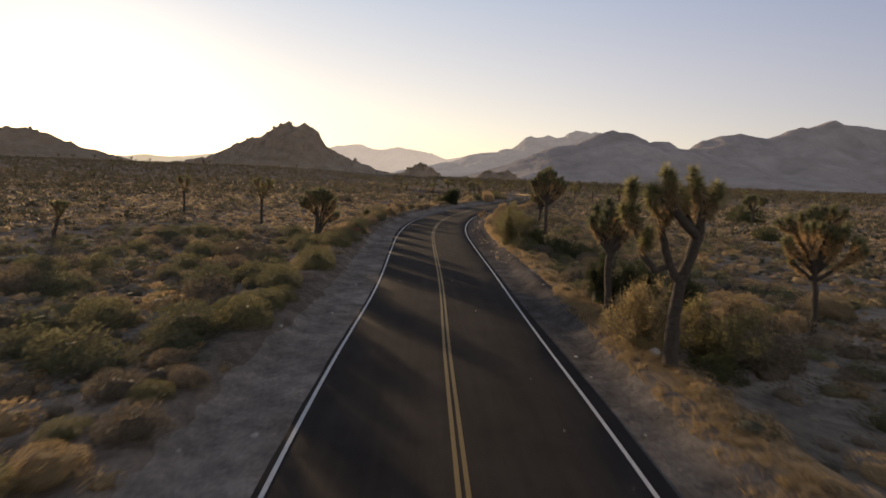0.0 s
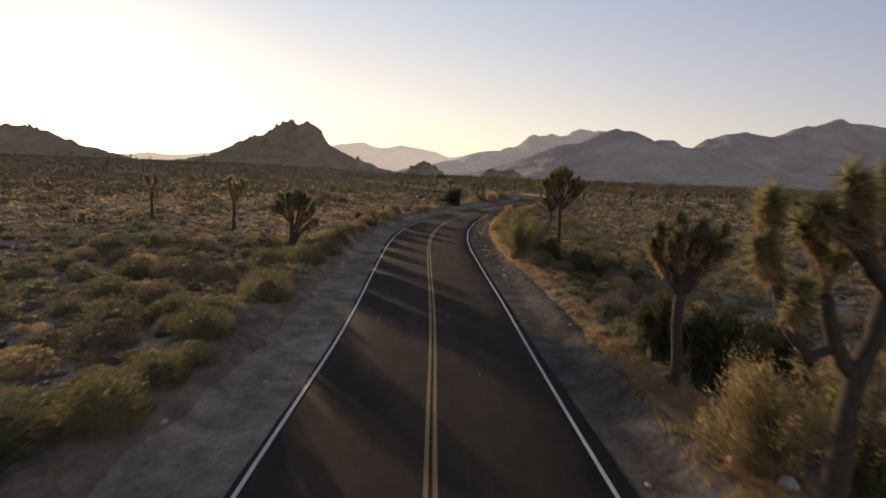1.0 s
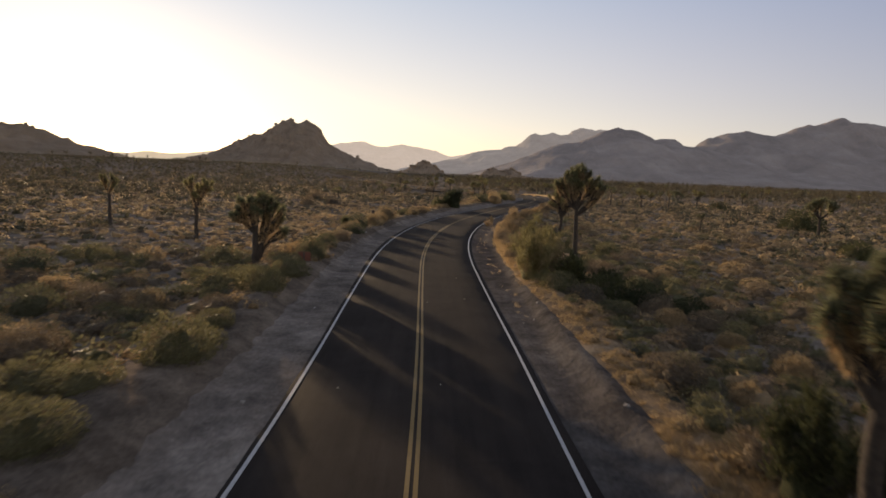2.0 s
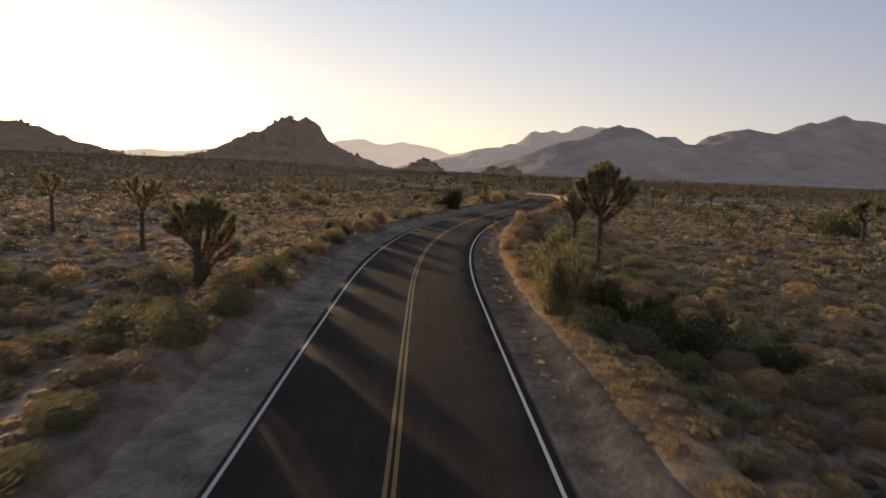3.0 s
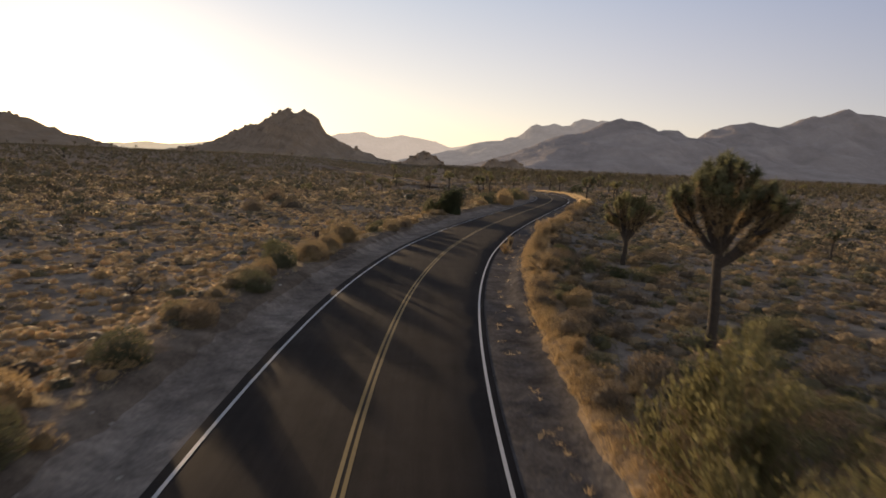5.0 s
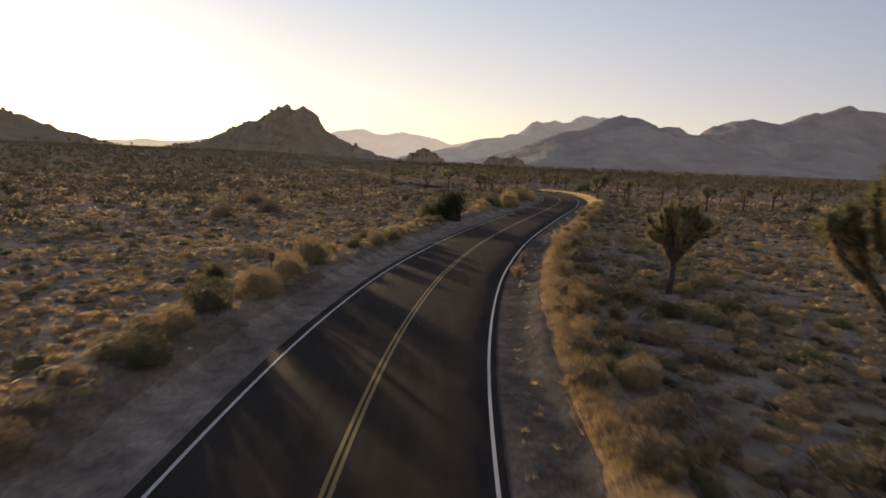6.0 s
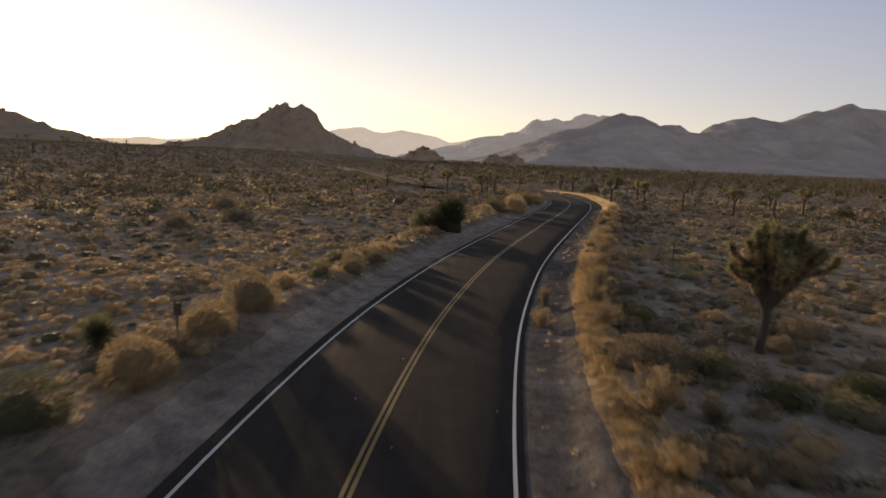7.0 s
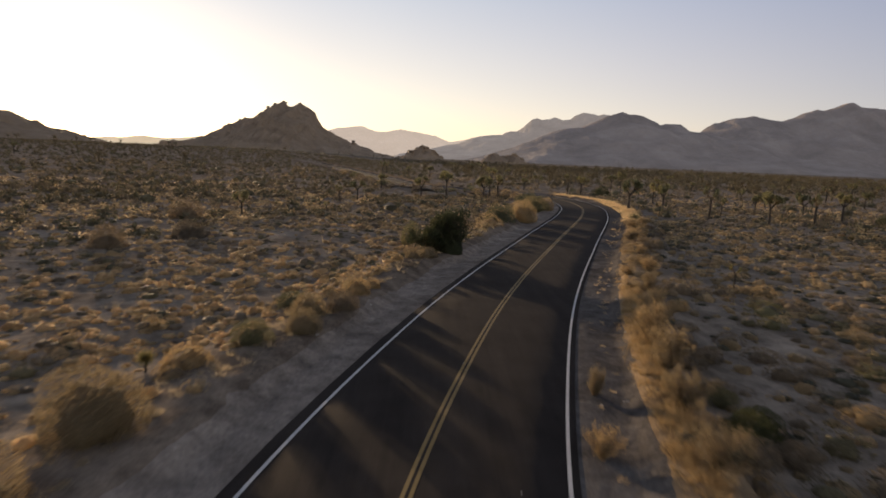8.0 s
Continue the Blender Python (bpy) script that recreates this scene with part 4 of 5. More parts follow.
taken = [(-8.6, 50.6, 1.5), (-7.8, 48.4, 1.2), (13.0, 60.5, 1.5), (15.9, 80.8, 1.3)]


def free(x, y, r):
    return all((x - a) ** 2 + (y - b) ** 2 > (0.75 * (r + c)) ** 2 for a, b, c in taken)


def place(kind, x, y, radius, height, fine=False):
    taken.append((x, y, radius))
    shrub(kind, int(rng.integers(0, 3)), x, y, radius, height, rng.uniform(0, 360), fine)


# shrubs on the gravel bank
BANK_LEFT = [
    ("golden", -3.4, 83.7, 1.3, 1.8), ("golden", -4.0, 80.7, 1.15, 1.25), ("golden", -4.2, 76.2, 1.2, 1.5), ("olive", -5.3, 73.2, 1.15, 1.5), ("olive", -7.2, 19.3, 1.3, 1.4), ("olive", -5.6, 20.2, 1.1, 1.3),
    ("olive", -6.0, 26.9, 1.1, 1.15), ("olive", -11.3, 21.8, 1.3, 1.3), ("olive", -5.7, 41.9, 1.2, 1.3), ("golden", -5.9, 9.9, 0.8, 0.6), ("olive", -5.5, 22.6, 0.9, 0.95),
    ("olive", -5.4, 32.3, 1.2, 1.5), ("grey", -10.5, 33.8, 1.3, 1.35), ("olive", -5.4, 45.7, 1.2, 1.1), ("grey", -6.2, 53.3, 0.8, 0.85), ("grey", -5.1, 61.6, 0.75, 1.05),
    ("olive", -5.7, 57.6, 0.9, 1.15), ("olive", -4.8, 67.0, 0.9, 1.0), ("golden", -5.4, 70.7, 0.8, 0.9), ("olive", -5.5, 51.8, 1.0, 1.6), ("olive", -1.9, 90.5, 0.8, 0.95),
    ("golden", -0.5, 92.0, 0.8, 0.9), ("grey", 0.45, 95.3, 0.8, 0.95),
]
# shrubs round the first joshua trees
RIGHT_NEAR = [
    ("tall_dark", 9.7, 24.6, 1.4, 2.6), ("tall_dark", 8.5, 25.6, 0.95, 2.2), ("tall_dark", 12.0, 25.0, 1.2, 2.2), ("tall_olive", 8.4, 51.2, 1.7, 3.4), ("tall_olive", 7.5, 47.9, 1.7, 2.7), ("tall_olive", 9.3, 52.4, 1.3, 2.8),
    # first two below: shade on the tall olive shrubs, put in as dark plants
    ("tall_dark", 9.7, 48.3, 1.4, 1.9), ("tall_dark", 11.4, 47.6, 1.3, 1.5), ("olive", 8.4, 45.4, 1.15, 1.2), ("grey", 9.4, 44.0, 1.2, 1.1), ("olive", 10.2, 42.3, 1.0, 0.9), ("dark", 10.8, 45.8, 1.7, 1.7), ("dark", 12.6, 45.4, 1.5, 1.5), ("dark", 14.4, 43.6, 1.2, 1.0), ("olive", 13.6, 48.5, 1.1, 1.1), ("grey", 9.0, 52.6, 1.6, 2.0), ("tall_tan", 8.2, 19.15, 1.75, 2.35),
    # the dark shrub below is added where the taller one shades itself
    ("tall_olive", 10.6, 19.4, 2.0, 2.4), ("dark", 10.0, 18.0, 1.1, 0.9), ("grey", 12.8, 19.8, 1.5, 1.8), ("golden", 14.4, 25.0, 1.7, 1.8), ("golden", 20.2, 27.6, 1.6, 1.3), ("grey", 13.0, 44.5, 1.0, 0.95),
    ("golden", 12.4, 41.0, 0.9, 0.95), ("grey", 9.1, 32.4, 1.0, 1.15), ("grey", 8.5, 26.9, 0.8, 1.1),
]
# shrubs farther along
RIGHT_FAR = [
    ("tall_dark", 5.6, 111.6, 2.2, 3.2), ("tall_dark", 4.8, 112.3, 1.6, 2.7), ("tall_golden", 12.6, 92.3, 1.3, 1.8), ("tall_golden", 12.1, 89.7, 1.25, 1.6), ("olive", 17.2, 65.4, 1.2, 1.1),
    ("olive", 16.3, 63.9, 1.2, 1.3), ("olive", 11.6, 134.2, 1.9, 2.1), ("golden", 14.7, 138.0, 2.0, 2.7), ("olive", 18.0, 149.5, 1.9, 2.2), ("golden", 20.3, 155.0, 1.6, 2.0), ("olive", 2.6, 119.3, 1.0, 2.2), ("grey", -21.0, 131.7, 1.9, 2.2), ("grey", -18.2, 111.6, 1.4, 1.7),
    ("grey", 11.0, 79.5, 1.25, 1.05), ("grey", 12.1, 80.1, 1.0, 0.9), ("tall_golden", 9.6, 75.0, 1.05, 1.5), ("tall_golden", 11.5, 75.5, 0.75, 1.0), ("olive", 13.4, 79.6, 0.8, 1.0), ("dark", 14.3, 77.2, 0.95, 0.75), ("dark", 17.4, 78.1, 1.0, 0.8),
    ("grey", 12.3, 73.1, 0.8, 0.6), ("golden", 17.4, 82.4, 0.6, 0.7), ("dark", 13.4, 86.4, 0.8, 0.8), ("grey", 19.5, 84.5, 1.2, 0.95), ("tall_golden", 10.6, 83.2, 0.9, 1.2), ("tall_golden", 11.3, 86.6, 0.9, 1.3), ("grey", 13.0, 70.5, 0.9, 0.7),
    ("golden", 9.6, 67.6, 0.8, 0.95), ("tall_golden", 9.2, 88.0, 0.55, 1.1), ("tall_golden", 8.3, 84.1, 0.55, 0.95), ("dark", 12.7, 85.6, 0.85, 0.8), ("dark", 55.0, 99.0, 3.5, 3.7),
    ("dark", 41.0, 68.6, 2.0, 1.9), ("dark", 69.5, 153.0, 2.0, 2.4), ("grey", -15.4, 118.7, 1.6, 1.8), ("dark", 43.0, 205.0, 2.4, 2.4),
]
for row in BANK_LEFT + RIGHT_NEAR + RIGHT_FAR:
    place(*row, fine=True)


UNDERGROWTH = {"olive": [], "grey": [], "golden": []}


def thicket(n, first, last, lo, hi, size, tall, mix, fine=False, dry="golden", joined=False):
    """n shrubs along a stretch of the road, lo to hi metres from its centre (negative: left)."""
    done = tries = 0
    while done < n and tries < 6000:
        tries += 1
        i = int(rng.integers(2 * (first + 60), 2 * (last + 60)))
        o = rng.uniform(lo, hi)
        x, y = LINE[i] + SIDE[i] * o
        r = rng.uniform(*size)
        if free(x, y, r):
            kind, high = str(rng.choice(["olive", "grey", dry], p=mix)), r * tall * rng.uniform(0.85, 1.2)
            if joined:
                taken.append((x, y, r))
                UNDERGROWTH[kind].append((x, y, r, high))
            else:
                place(kind, x, y, r, high, fine)
            done += 1


thicket(26, 4, 52, -9.0, -6.6, (0.6, 1.05), 0.85, [0.75, 0.2, 0.05], True)
thicket(45, 4, 54, -22, -9, (0.8, 1.5), 0.9, [0.68, 0.24, 0.08])
thicket(70, 8, 56, -26, -8.6, (0.5, 1.1), 0.9, [0.42, 0.34, 0.24], joined=True)
thicket(22, 50, 120, -8.4, -6.4, (0.45, 0.95), 1.0, [0.2, 0.3, 0.5])
thicket(34, 192, 300, -9.0, -6.0, (1.0, 1.7), 0.95, [0.5, 0.4, 0.1], joined=True)
thicket(20, 118, 230, -9.5, -7.0, (0.9, 1.6), 1.0, [0.35, 0.2, 0.45], joined=True)
thicket(30, 24, 62, 6.6, 16, (0.5, 1.1), 0.95, [0.4, 0.4, 0.2])
thicket(40, 6, 36, 8.5, 20, (0.5, 1.0), 0.8, [0.3, 0.6, 0.1], joined=True)
thicket(120, 18, 66, 9, 34, (0.5, 1.2), 0.85, [0.4, 0.42, 0.18], joined=True)
thicket(70, 62, 110, 9, 34, (0.4, 0.95), 0.8, [0.4, 0.5, 0.1], joined=True)
thicket(46, 26, 54, 6.9, 11, (0.45, 0.95), 0.9, [0.5, 0.4, 0.1], joined=True)
thicket(50, 26, 60, 7.2, 20, (0.55, 1.05), 1.0, [0.5, 0.4, 0.1], joined=True)
thicket(14, 33, 58, 8, 15, (0.6, 1.1), 0.85, [0.4, 0.45, 0.15], True)
thicket(10, 56, 92, 6.0, 6.9, (0.35, 0.8), 1.05, [0.1, 0.15, 0.75], False, "tall_golden")
thicket(20, 56, 96, 6.5, 8.8, (0.4, 0.85), 0.95, [0.25, 0.4, 0.35], False, "tall_golden")
thicket(26, 56, 86, 7.5, 14, (0.45, 1.0), 0.85, [0.4, 0.4, 0.2], joined=True)
thicket(24, 88, 150, 6.0, 7.6, (0.55, 1.2), 1.0, [0.05, 0.2, 0.75], False, "tall_golden")
thicket(14, 78, 150, 6.4, 8.4, (0.5, 0.9), 0.9, [0.2, 0.45, 0.35])
thicket(20, 60, 110, 8.0, 15, (0.6, 1.2), 0.75, [0.55, 0.4, 0.05], joined=True)
thicket(8, 128, 185, 7.0, 9.5, (0.6, 1.1), 0.9, [0.2, 0.4, 0.4], joined=True)


def scatter(name, protos, xs, ys, rads, hts, material, label, category):
    """Countless small plants joined into one object."""
    r = np.random.default_rng(len(xs))
    zs = land(xs, ys)
    V, F, n = [], [], 0
    which = r.integers(0, len(protos), len(xs))
    for k, (pv, pf) in enumerate(protos):
        idx = np.nonzero(which == k)[0]
        a = r.uniform(0, 2 * np.pi, len(idx))
        ca, sa = np.cos(a)[:, None], np.sin(a)[:, None]
        x = (pv[None, :, 0] * ca - pv[None, :, 1] * sa) * rads[idx, None] + xs[idx, None]
        y = (pv[None, :, 0] * sa + pv[None, :, 1] * ca) * rads[idx, None] + ys[idx, None]
        z = pv[None, :, 2] * hts[idx, None] + zs[idx, None] - 0.03
        V.append(np.stack([x, y, z], -1).reshape(-1, 3))
        F.append((pf[None] + (np.arange(len(idx)) * len(pv))[:, None, None] + n).reshape(-1, 3))
        n += len(idx) * len(pv)
    ob = new(name, tri_mesh(name, np.concatenate(V), np.concatenate(F), material, True))
    return tagged(ob, label, category, kind="stuff")


def protos(seed, leaves, leaf, count=5, core=0.62):
    out = []
    for k in range(count):
        live, _ = bush_arrays(seed + k, leaves, 0, leaf, 6, shell=0.22)
        live.add(*core_dome(seed + k, core if leaves > 15 else 0.62, 11 if leaves > 100 else 8 if leaves > 60 else 5 if leaves > 20 else 4))
        out.append(live.arrays())
    return out


for name, material, label in (("olive", OLIVE, "rounded olive-green shrubs thinning out from the road"), ("grey", GREY, "grey-brown twiggy shrubs thinning out from the road"), ("golden", GOLD, "dry golden shrubs thinning out from the road")):
    spots = np.array(UNDERGROWTH[name])
    scatter(name + "_undergrowth", protos(1800, 440, 0.08, 4, 0.52), *spots.T, material, label, "scrub")


def sprinkle(seed, n, near, far, power, clear):
    """Places over the fan of land ahead, thinning with distance."""
    r = np.random.default_rng(seed)
    d = near + (far - near) * r.random(n) ** power
    b = r.uniform(-0.80, 0.80, n)
    x, y = 2.5 + d * np.sin(b), -4 + d * np.cos(b)
    o = np.abs(off_road(x, y))
    keep = o > clear + r.random(n) * 1.5
    return x[keep], y[keep]


def cover(name, seed, n, near, far, power, leaves, leaf, size, material, label, category="scrub", tall=0.8, clear=7.0):
    x, y = sprinkle(seed, n, near, far, power, clear)
    r = np.random.default_rng(seed + 1)
    rad = r.uniform(*size, len(x))
    scatter(name, protos(seed + 2, leaves, leaf, 5, 0.54), x, y, rad, rad * tall * r.uniform(0.8, 1.3, len(x)), material, label, category)


def spot(i, o, r):
    """Points o metres to the right of the road's line near its steps i."""
    s = r.uniform(-0.4, 0.4, len(i))
    return LINE[i, 0] + SIDE[i, 0] * o + TANGENT[i, 0] * s, LINE[i, 1] + SIDE[i, 1] * o + TANGENT[i, 1] * s


def beside(seed, n, lo, hi, first=100, last=380, right=0.5):
    """Places in a band along the road; right: the share on its right side."""
    r = np.random.default_rng(seed)
    i = r.integers(first, last, n)
    o = (lo + (hi - lo) * r.random(n)) * np.where(r.random(n) < right, 1, -1)
    return spot(i, o, r)


def band(name, seed, n, lo, hi, leaves, leaf, size, material, label, category="scrub", tall=0.85, **kw):
    x, y = beside(seed, n, lo, hi, **kw)
    r = np.random.default_rng(seed + 1)
    rad = r.uniform(*size, len(x))
    scatter(name, protos(seed + 2, leaves, leaf, 6, 0.48), x, y, rad, rad * tall * r.uniform(0.8, 1.3, len(x)), material, label, category)


band("golden_scrub", 900, 250, 6.6, 16, 130, 0.105, (0.28, 0.6), GOLD, "low dry golden scrub beside the road", right=0.2, first=200)
band("golden_bank_scrub", 905, 320, 6.0, 8.2, 130, 0.10, (0.25, 0.55), GOLD, "low dry golden scrub along the bank", right=0.8)
band("olive_scrub", 910, 230, 6.6, 16, 130, 0.105, (0.3, 0.7), DULL_OLIVE, "low olive-green scrub beside the road", tall=0.66)
band("grey_scrub", 920, 280, 6.4, 16, 130, 0.105, (0.28, 0.7), GREY, "low grey-brown scrub beside the road", tall=0.66)
band("grey_mounds", 930, 190, 9, 36, 130, 0.10, (0.5, 1.1), GREY, "rounded grey-brown scrub over the sand", right=0.9, first=140, last=345, tall=0.66)
band("olive_mounds", 933, 190, 9, 36, 130, 0.10, (0.5, 1.15), DULL_OLIVE, "rounded dull olive scrub over the sand", right=0.85, first=140, last=345, tall=0.66)
band("golden_mounds", 936, 200, 12, 36, 130, 0.10, (0.35, 0.8), GOLD, "rounded dry golden scrub over the sand", right=0.9, first=140, last=345, tall=0.66)
band("olive_mounds_bank", 923, 190, 8.5, 30, 130, 0.10, (0.45, 1.0), OLIVE, "rounded olive-green scrub behind the gravel bank", right=0.0, first=116, last=232)
band("grey_mounds_bank", 926, 190, 8.5, 30, 130, 0.10, (0.45, 0.95), GREY, "rounded grey-brown scrub behind the gravel bank", right=0.0, first=116, last=240)
band("golden_scrub_open", 940, 260, 17, 34, 80, 0.12, (0.22, 0.6), GOLD, "low dry golden scrub on the sand", tall=0.66)
band("olive_scrub_open", 950, 220, 15, 34, 80, 0.12, (0.35, 0.95), DULL_OLIVE, "low olive-green scrub on the sand", tall=0.66)
band("grey_scrub_open", 960, 240, 15, 34, 80, 0.12, (0.3, 0.95), GREY, "low grey-brown scrub on the sand", tall=0.66)
band("golden_scrub_bend", 970, 800, 6.8, 34, 36, 0.2, (0.3, 0.8), GOLD, "low dry golden scrub on the sand near the bend", first=372, last=520)
band("olive_scrub_bend", 980, 230, 7.5, 34, 36, 0.2, (0.4, 1.1), DULL_OLIVE, "low olive-green scrub on the sand near the bend", first=372, last=520)
band("grey_scrub_bend", 990, 330, 7.5, 34, 36, 0.2, (0.35, 0.9), GREY, "low grey-brown scrub on the sand near the bend", first=372, last=520)
cover("golden_scrub_plain", 1000, 2200, 30, 190, 0.55, 18, 0.40, (0.3, 0.75), GOLD, "low dry golden scrub covering the sand", clear=28)
cover("olive_scrub_plain", 1100, 1700, 30, 190, 0.55, 18, 0.40, (0.4, 1.15), DULL_OLIVE, "low olive-green scrub covering the sand", clear=28)
cover("grey_scrub_plain", 1200, 1900, 30, 190, 0.55, 18, 0.40, (0.35, 0.9), GREY, "low grey-brown scrub covering the sand", clear=28)


r = np.random.default_rng(61)
sx, sy = r.uniform(-120, 130, 1700), r.uniform(-60, 95, 1700)
keep = (np.abs(off_road(sx, sy)) > 33) & (np.abs(sx - 2) > 0.78 * (sy + 4)) | (np.abs(off_road(sx, sy)) > 8) & (sy < -8)
sx, sy = sx[keep], sy[keep]
sr = r.uniform(0.3, 0.9, len(sx))
scatter("side_scrub", protos(1650, 18, 0.34), sx, sy, sr, sr * r.uniform(0.7, 1.1, len(sx)), GREY, "low dry scrub spreading away from the road", "scrub")


def grass(name, x, y, size, blades_each, width, seed, label, material=STRAW):
    r = np.random.default_rng(seed)
    rad = r.uniform(*size, len(x))
    scatter(name, [tuft_arrays(seed + k, blades_each, width) for k in range(5)], x, y, rad, rad * r.uniform(0.9, 1.5, len(x)), material, label, "grass")


grass("straw_tufts", *sprinkle(1300, 3000, 6, 150, 0.55, 8.6), (0.13, 0.32), 16, 0.09, 1310, "small pale dry grass tufts")
r = np.random.default_rng(41)
i = r.integers(100, 470, 4600)
o = 5.45 + 1.1 * r.random(4600) ** 0.75 + 0.25 * value_noise(LINE[i, 1], LINE[i, 1] * 0, 6.0, 3)
grass("bank_grass", *spot(i, o, r), (0.07, 0.2), 19, 0.075, 1330, "dry golden grass along the sunlit bank", GOLD)
i = r.integers(222, 330, 1600)
o = 5.65 + 0.9 * r.random(1600)
grass("far_bank_grass", *spot(i, o, r), (0.12, 0.30), 26, 0.06, 1347, "thick dry golden grass along the bank", GOLD)
i = r.integers(126, 178, 1500)
o = 5.4 + 1.9 * r.random(1500)
grass("near_bank_grass", *spot(i, o, r), (0.09, 0.26), 26, 0.06, 1345, "matted dry brown grass on the near bank", GOLD)
i = r.integers(410, 510, 1200)
o = 5.2 + 2.2 * r.random(1200)
grass("bend_grass", *spot(i, o, r), (0.2, 0.42), 16, 0.12, 1340, "dry golden grass along the outside of the bend")
i = r.integers(200, 470, 1100)
o = -6.3 - 1.5 * r.random(1100)
grass("crest_grass", *spot(i, o, r), (0.10, 0.28), 28, 0.065, 1350, "dry golden grass along the crest of the bank")
i = r.integers(200, 420, 160)
o = 4.1 + 0.9 * r.random(160)
grass("shoulder_grass", *spot(i, o, r), (0.08, 0.2), 22, 0.10, 1370, "sparse dry grass on the sandy shoulder")


def tussock_arrays(seed, count, width):
    """A dense rounded clump of grass of radius and height 1 over a low core."""
    r = np.random.default_rng(seed)
    s = Shape()
    s.add(*core_dome(seed, 0.62, 6))
    way = unit(np.stack([r.normal(0, 0.8, count), r.normal(0, 0.8, count), r.uniform(0.15, 1.2, count)], 1))
    blades(s, way * np.array([0.36, 0.36, 0.2]), way, r.uniform(0.4, 0.72, count), width, r)
    return s.arrays()


def carpet(name, seed, n, lo, hi, first, last, size, tall, count, width, material, label, bare=-0.2):
    """Clumps over the open sand, with bare patches between drifts of them."""
    r = np.random.default_rng(seed)
    i = r.integers(first, last, n)
    x, y = spot(i, lo + (hi - lo) * r.random(n), r)
    thick = value_noise(x, y, 5.5, seed) + 0.6 * value_noise(x, y, 2.1, seed + 1)
    keep = (thick > bare) | (r.random(n) < 0.25)
    x, y = x[keep], y[keep]
    rad = size[0] + (size[1] - size[0]) * r.random(len(x)) ** 1.8
    scatter(name, [tussock_arrays(seed + k, count, width) for k in range(6)], x, y, rad, rad * tall * r.uniform(0.75, 1.3, len(x)), material, label, "grass")


carpet("straw_clumps", 1390, 3300, -7.4, -24, 150, 330, (0.18, 0.52), 0.85, 46, 0.064, STRAW, "pale dry grass clumps over the open sand")
carpet("straw_clumps_far", 1392, 6600, -8, -62, 230, 500, (0.22, 0.64), 0.8, 17, 0.125, STRAW, "pale dry grass clumps over the open plain")
cover("straw_cover", 1410, 5200, 45, 210, 0.6, 14, 0.26, (0.28, 0.7), STRAW, "pale dry grass clumps on the wide plain", "grass", clear=30)
carpet("grey_clumps", 1394, 1900, -7.6, -30, 150, 420, (0.18, 0.6), 0.8, 34, 0.085, GREY, "low grey-brown clumps between the grass", 0.0)
carpet("olive_clumps", 1396, 1200, -8.5, -40, 190, 440, (0.2, 0.6), 0.8, 30, 0.09, DULL_OLIVE, "low olive clumps between the grass", 0.1)
carpet("straw_clumps_plain", 1398, 6400, 9.0, 60, 160, 520, (0.28, 0.78), 0.75, 17, 0.125, STRAW, "dry straw-coloured grass clumps over the plain", -0.15)
carpet("golden_clumps_plain", 1401, 1700, 8.5, 40, 150, 420, (0.18, 0.5), 0.85, 34, 0.085, GOLD, "low dry golden clumps over the plain", 0.0)
carpet("dark_clumps_plain", 1404, 1500, 8.5, 44, 150, 430, (0.22, 0.62), 0.8, 30, 0.09, DULL_OLIVE, "low dull olive clumps over the plain", 0.0)
cover("mid_scrub", 1450, 2000, 165, 340, 0.9, 16, 0.34, (0.5, 1.25), GREY, "dry grey-brown scrub beyond the bend")
cover("mid_gold_scrub", 1470, 800, 165, 340, 0.9, 16, 0.34, (0.4, 0.95), GOLD, "dry golden scrub beyond the bend")
cover("far_scrub", 1400, 1500, 160, 700, 0.8, 12, 0.32, (0.6, 1.4), GREY, "far dry scrub over the plain")
cover("far_dark_scrub", 1500, 2900, 150, 900, 0.8, 12, 0.34, (0.7, 1.9), DULL_OLIVE, "far olive scrub over the plain", tall=0.9)
# a belt of taller, darker brush before the hills
r = np.random.default_rng(83)
bx, by = -420 + 422 * r.random(9000), 126 + 560 * r.random(9000) ** 1.25
keep = (by > np.maximum(187 + 1.3 * bx, 75) + 9 * value_noise(bx, by, 25.0, 6)) & (np.abs(off_road(bx, by)) > 9) & (np.abs(bx + 12) < 0.62 * by + 40)
bx, by = bx[keep], by[keep]
br = r.uniform(0.6, 1.3, len(bx))
BRUSH = leafy("dark_brush_leaves", (0.090, 0.078, 0.050), (0.175, 0.148, 0.094), 0.2)
scatter("brush_belt", protos(1700, 10, 0.3, 5, 0.72), bx, by, br, br * r.uniform(0.9, 1.4, len(bx)), BRUSH, "belt of dark olive brush below the hills", "scrub")
bx, by = 14 + 430 * r.random(4800), 215 + 530 * r.random(4800)
hx = np.linspace(-60, 1100, 1500)
bx, by = np.concatenate([bx, hx]), np.concatenate([by, r.uniform(760, 1000, 1500)])
keep = (bx < 0.9 * by) & (by > 240 + 25 * value_noise(bx, by, 60.0, 8))
bx, by = bx[keep], by[keep]
br = r.uniform(0.9, 2.0, len(bx)) * np.where(by > 755, 1.5, 1.0)
scatter("brush_far", protos(1750, 12, 0.34, 5), bx, by, br, br * r.uniform(0.9, 1.3, len(bx)), BRUSH, "far belt of dark olive brush before the mountains", "scrub")
woods = []
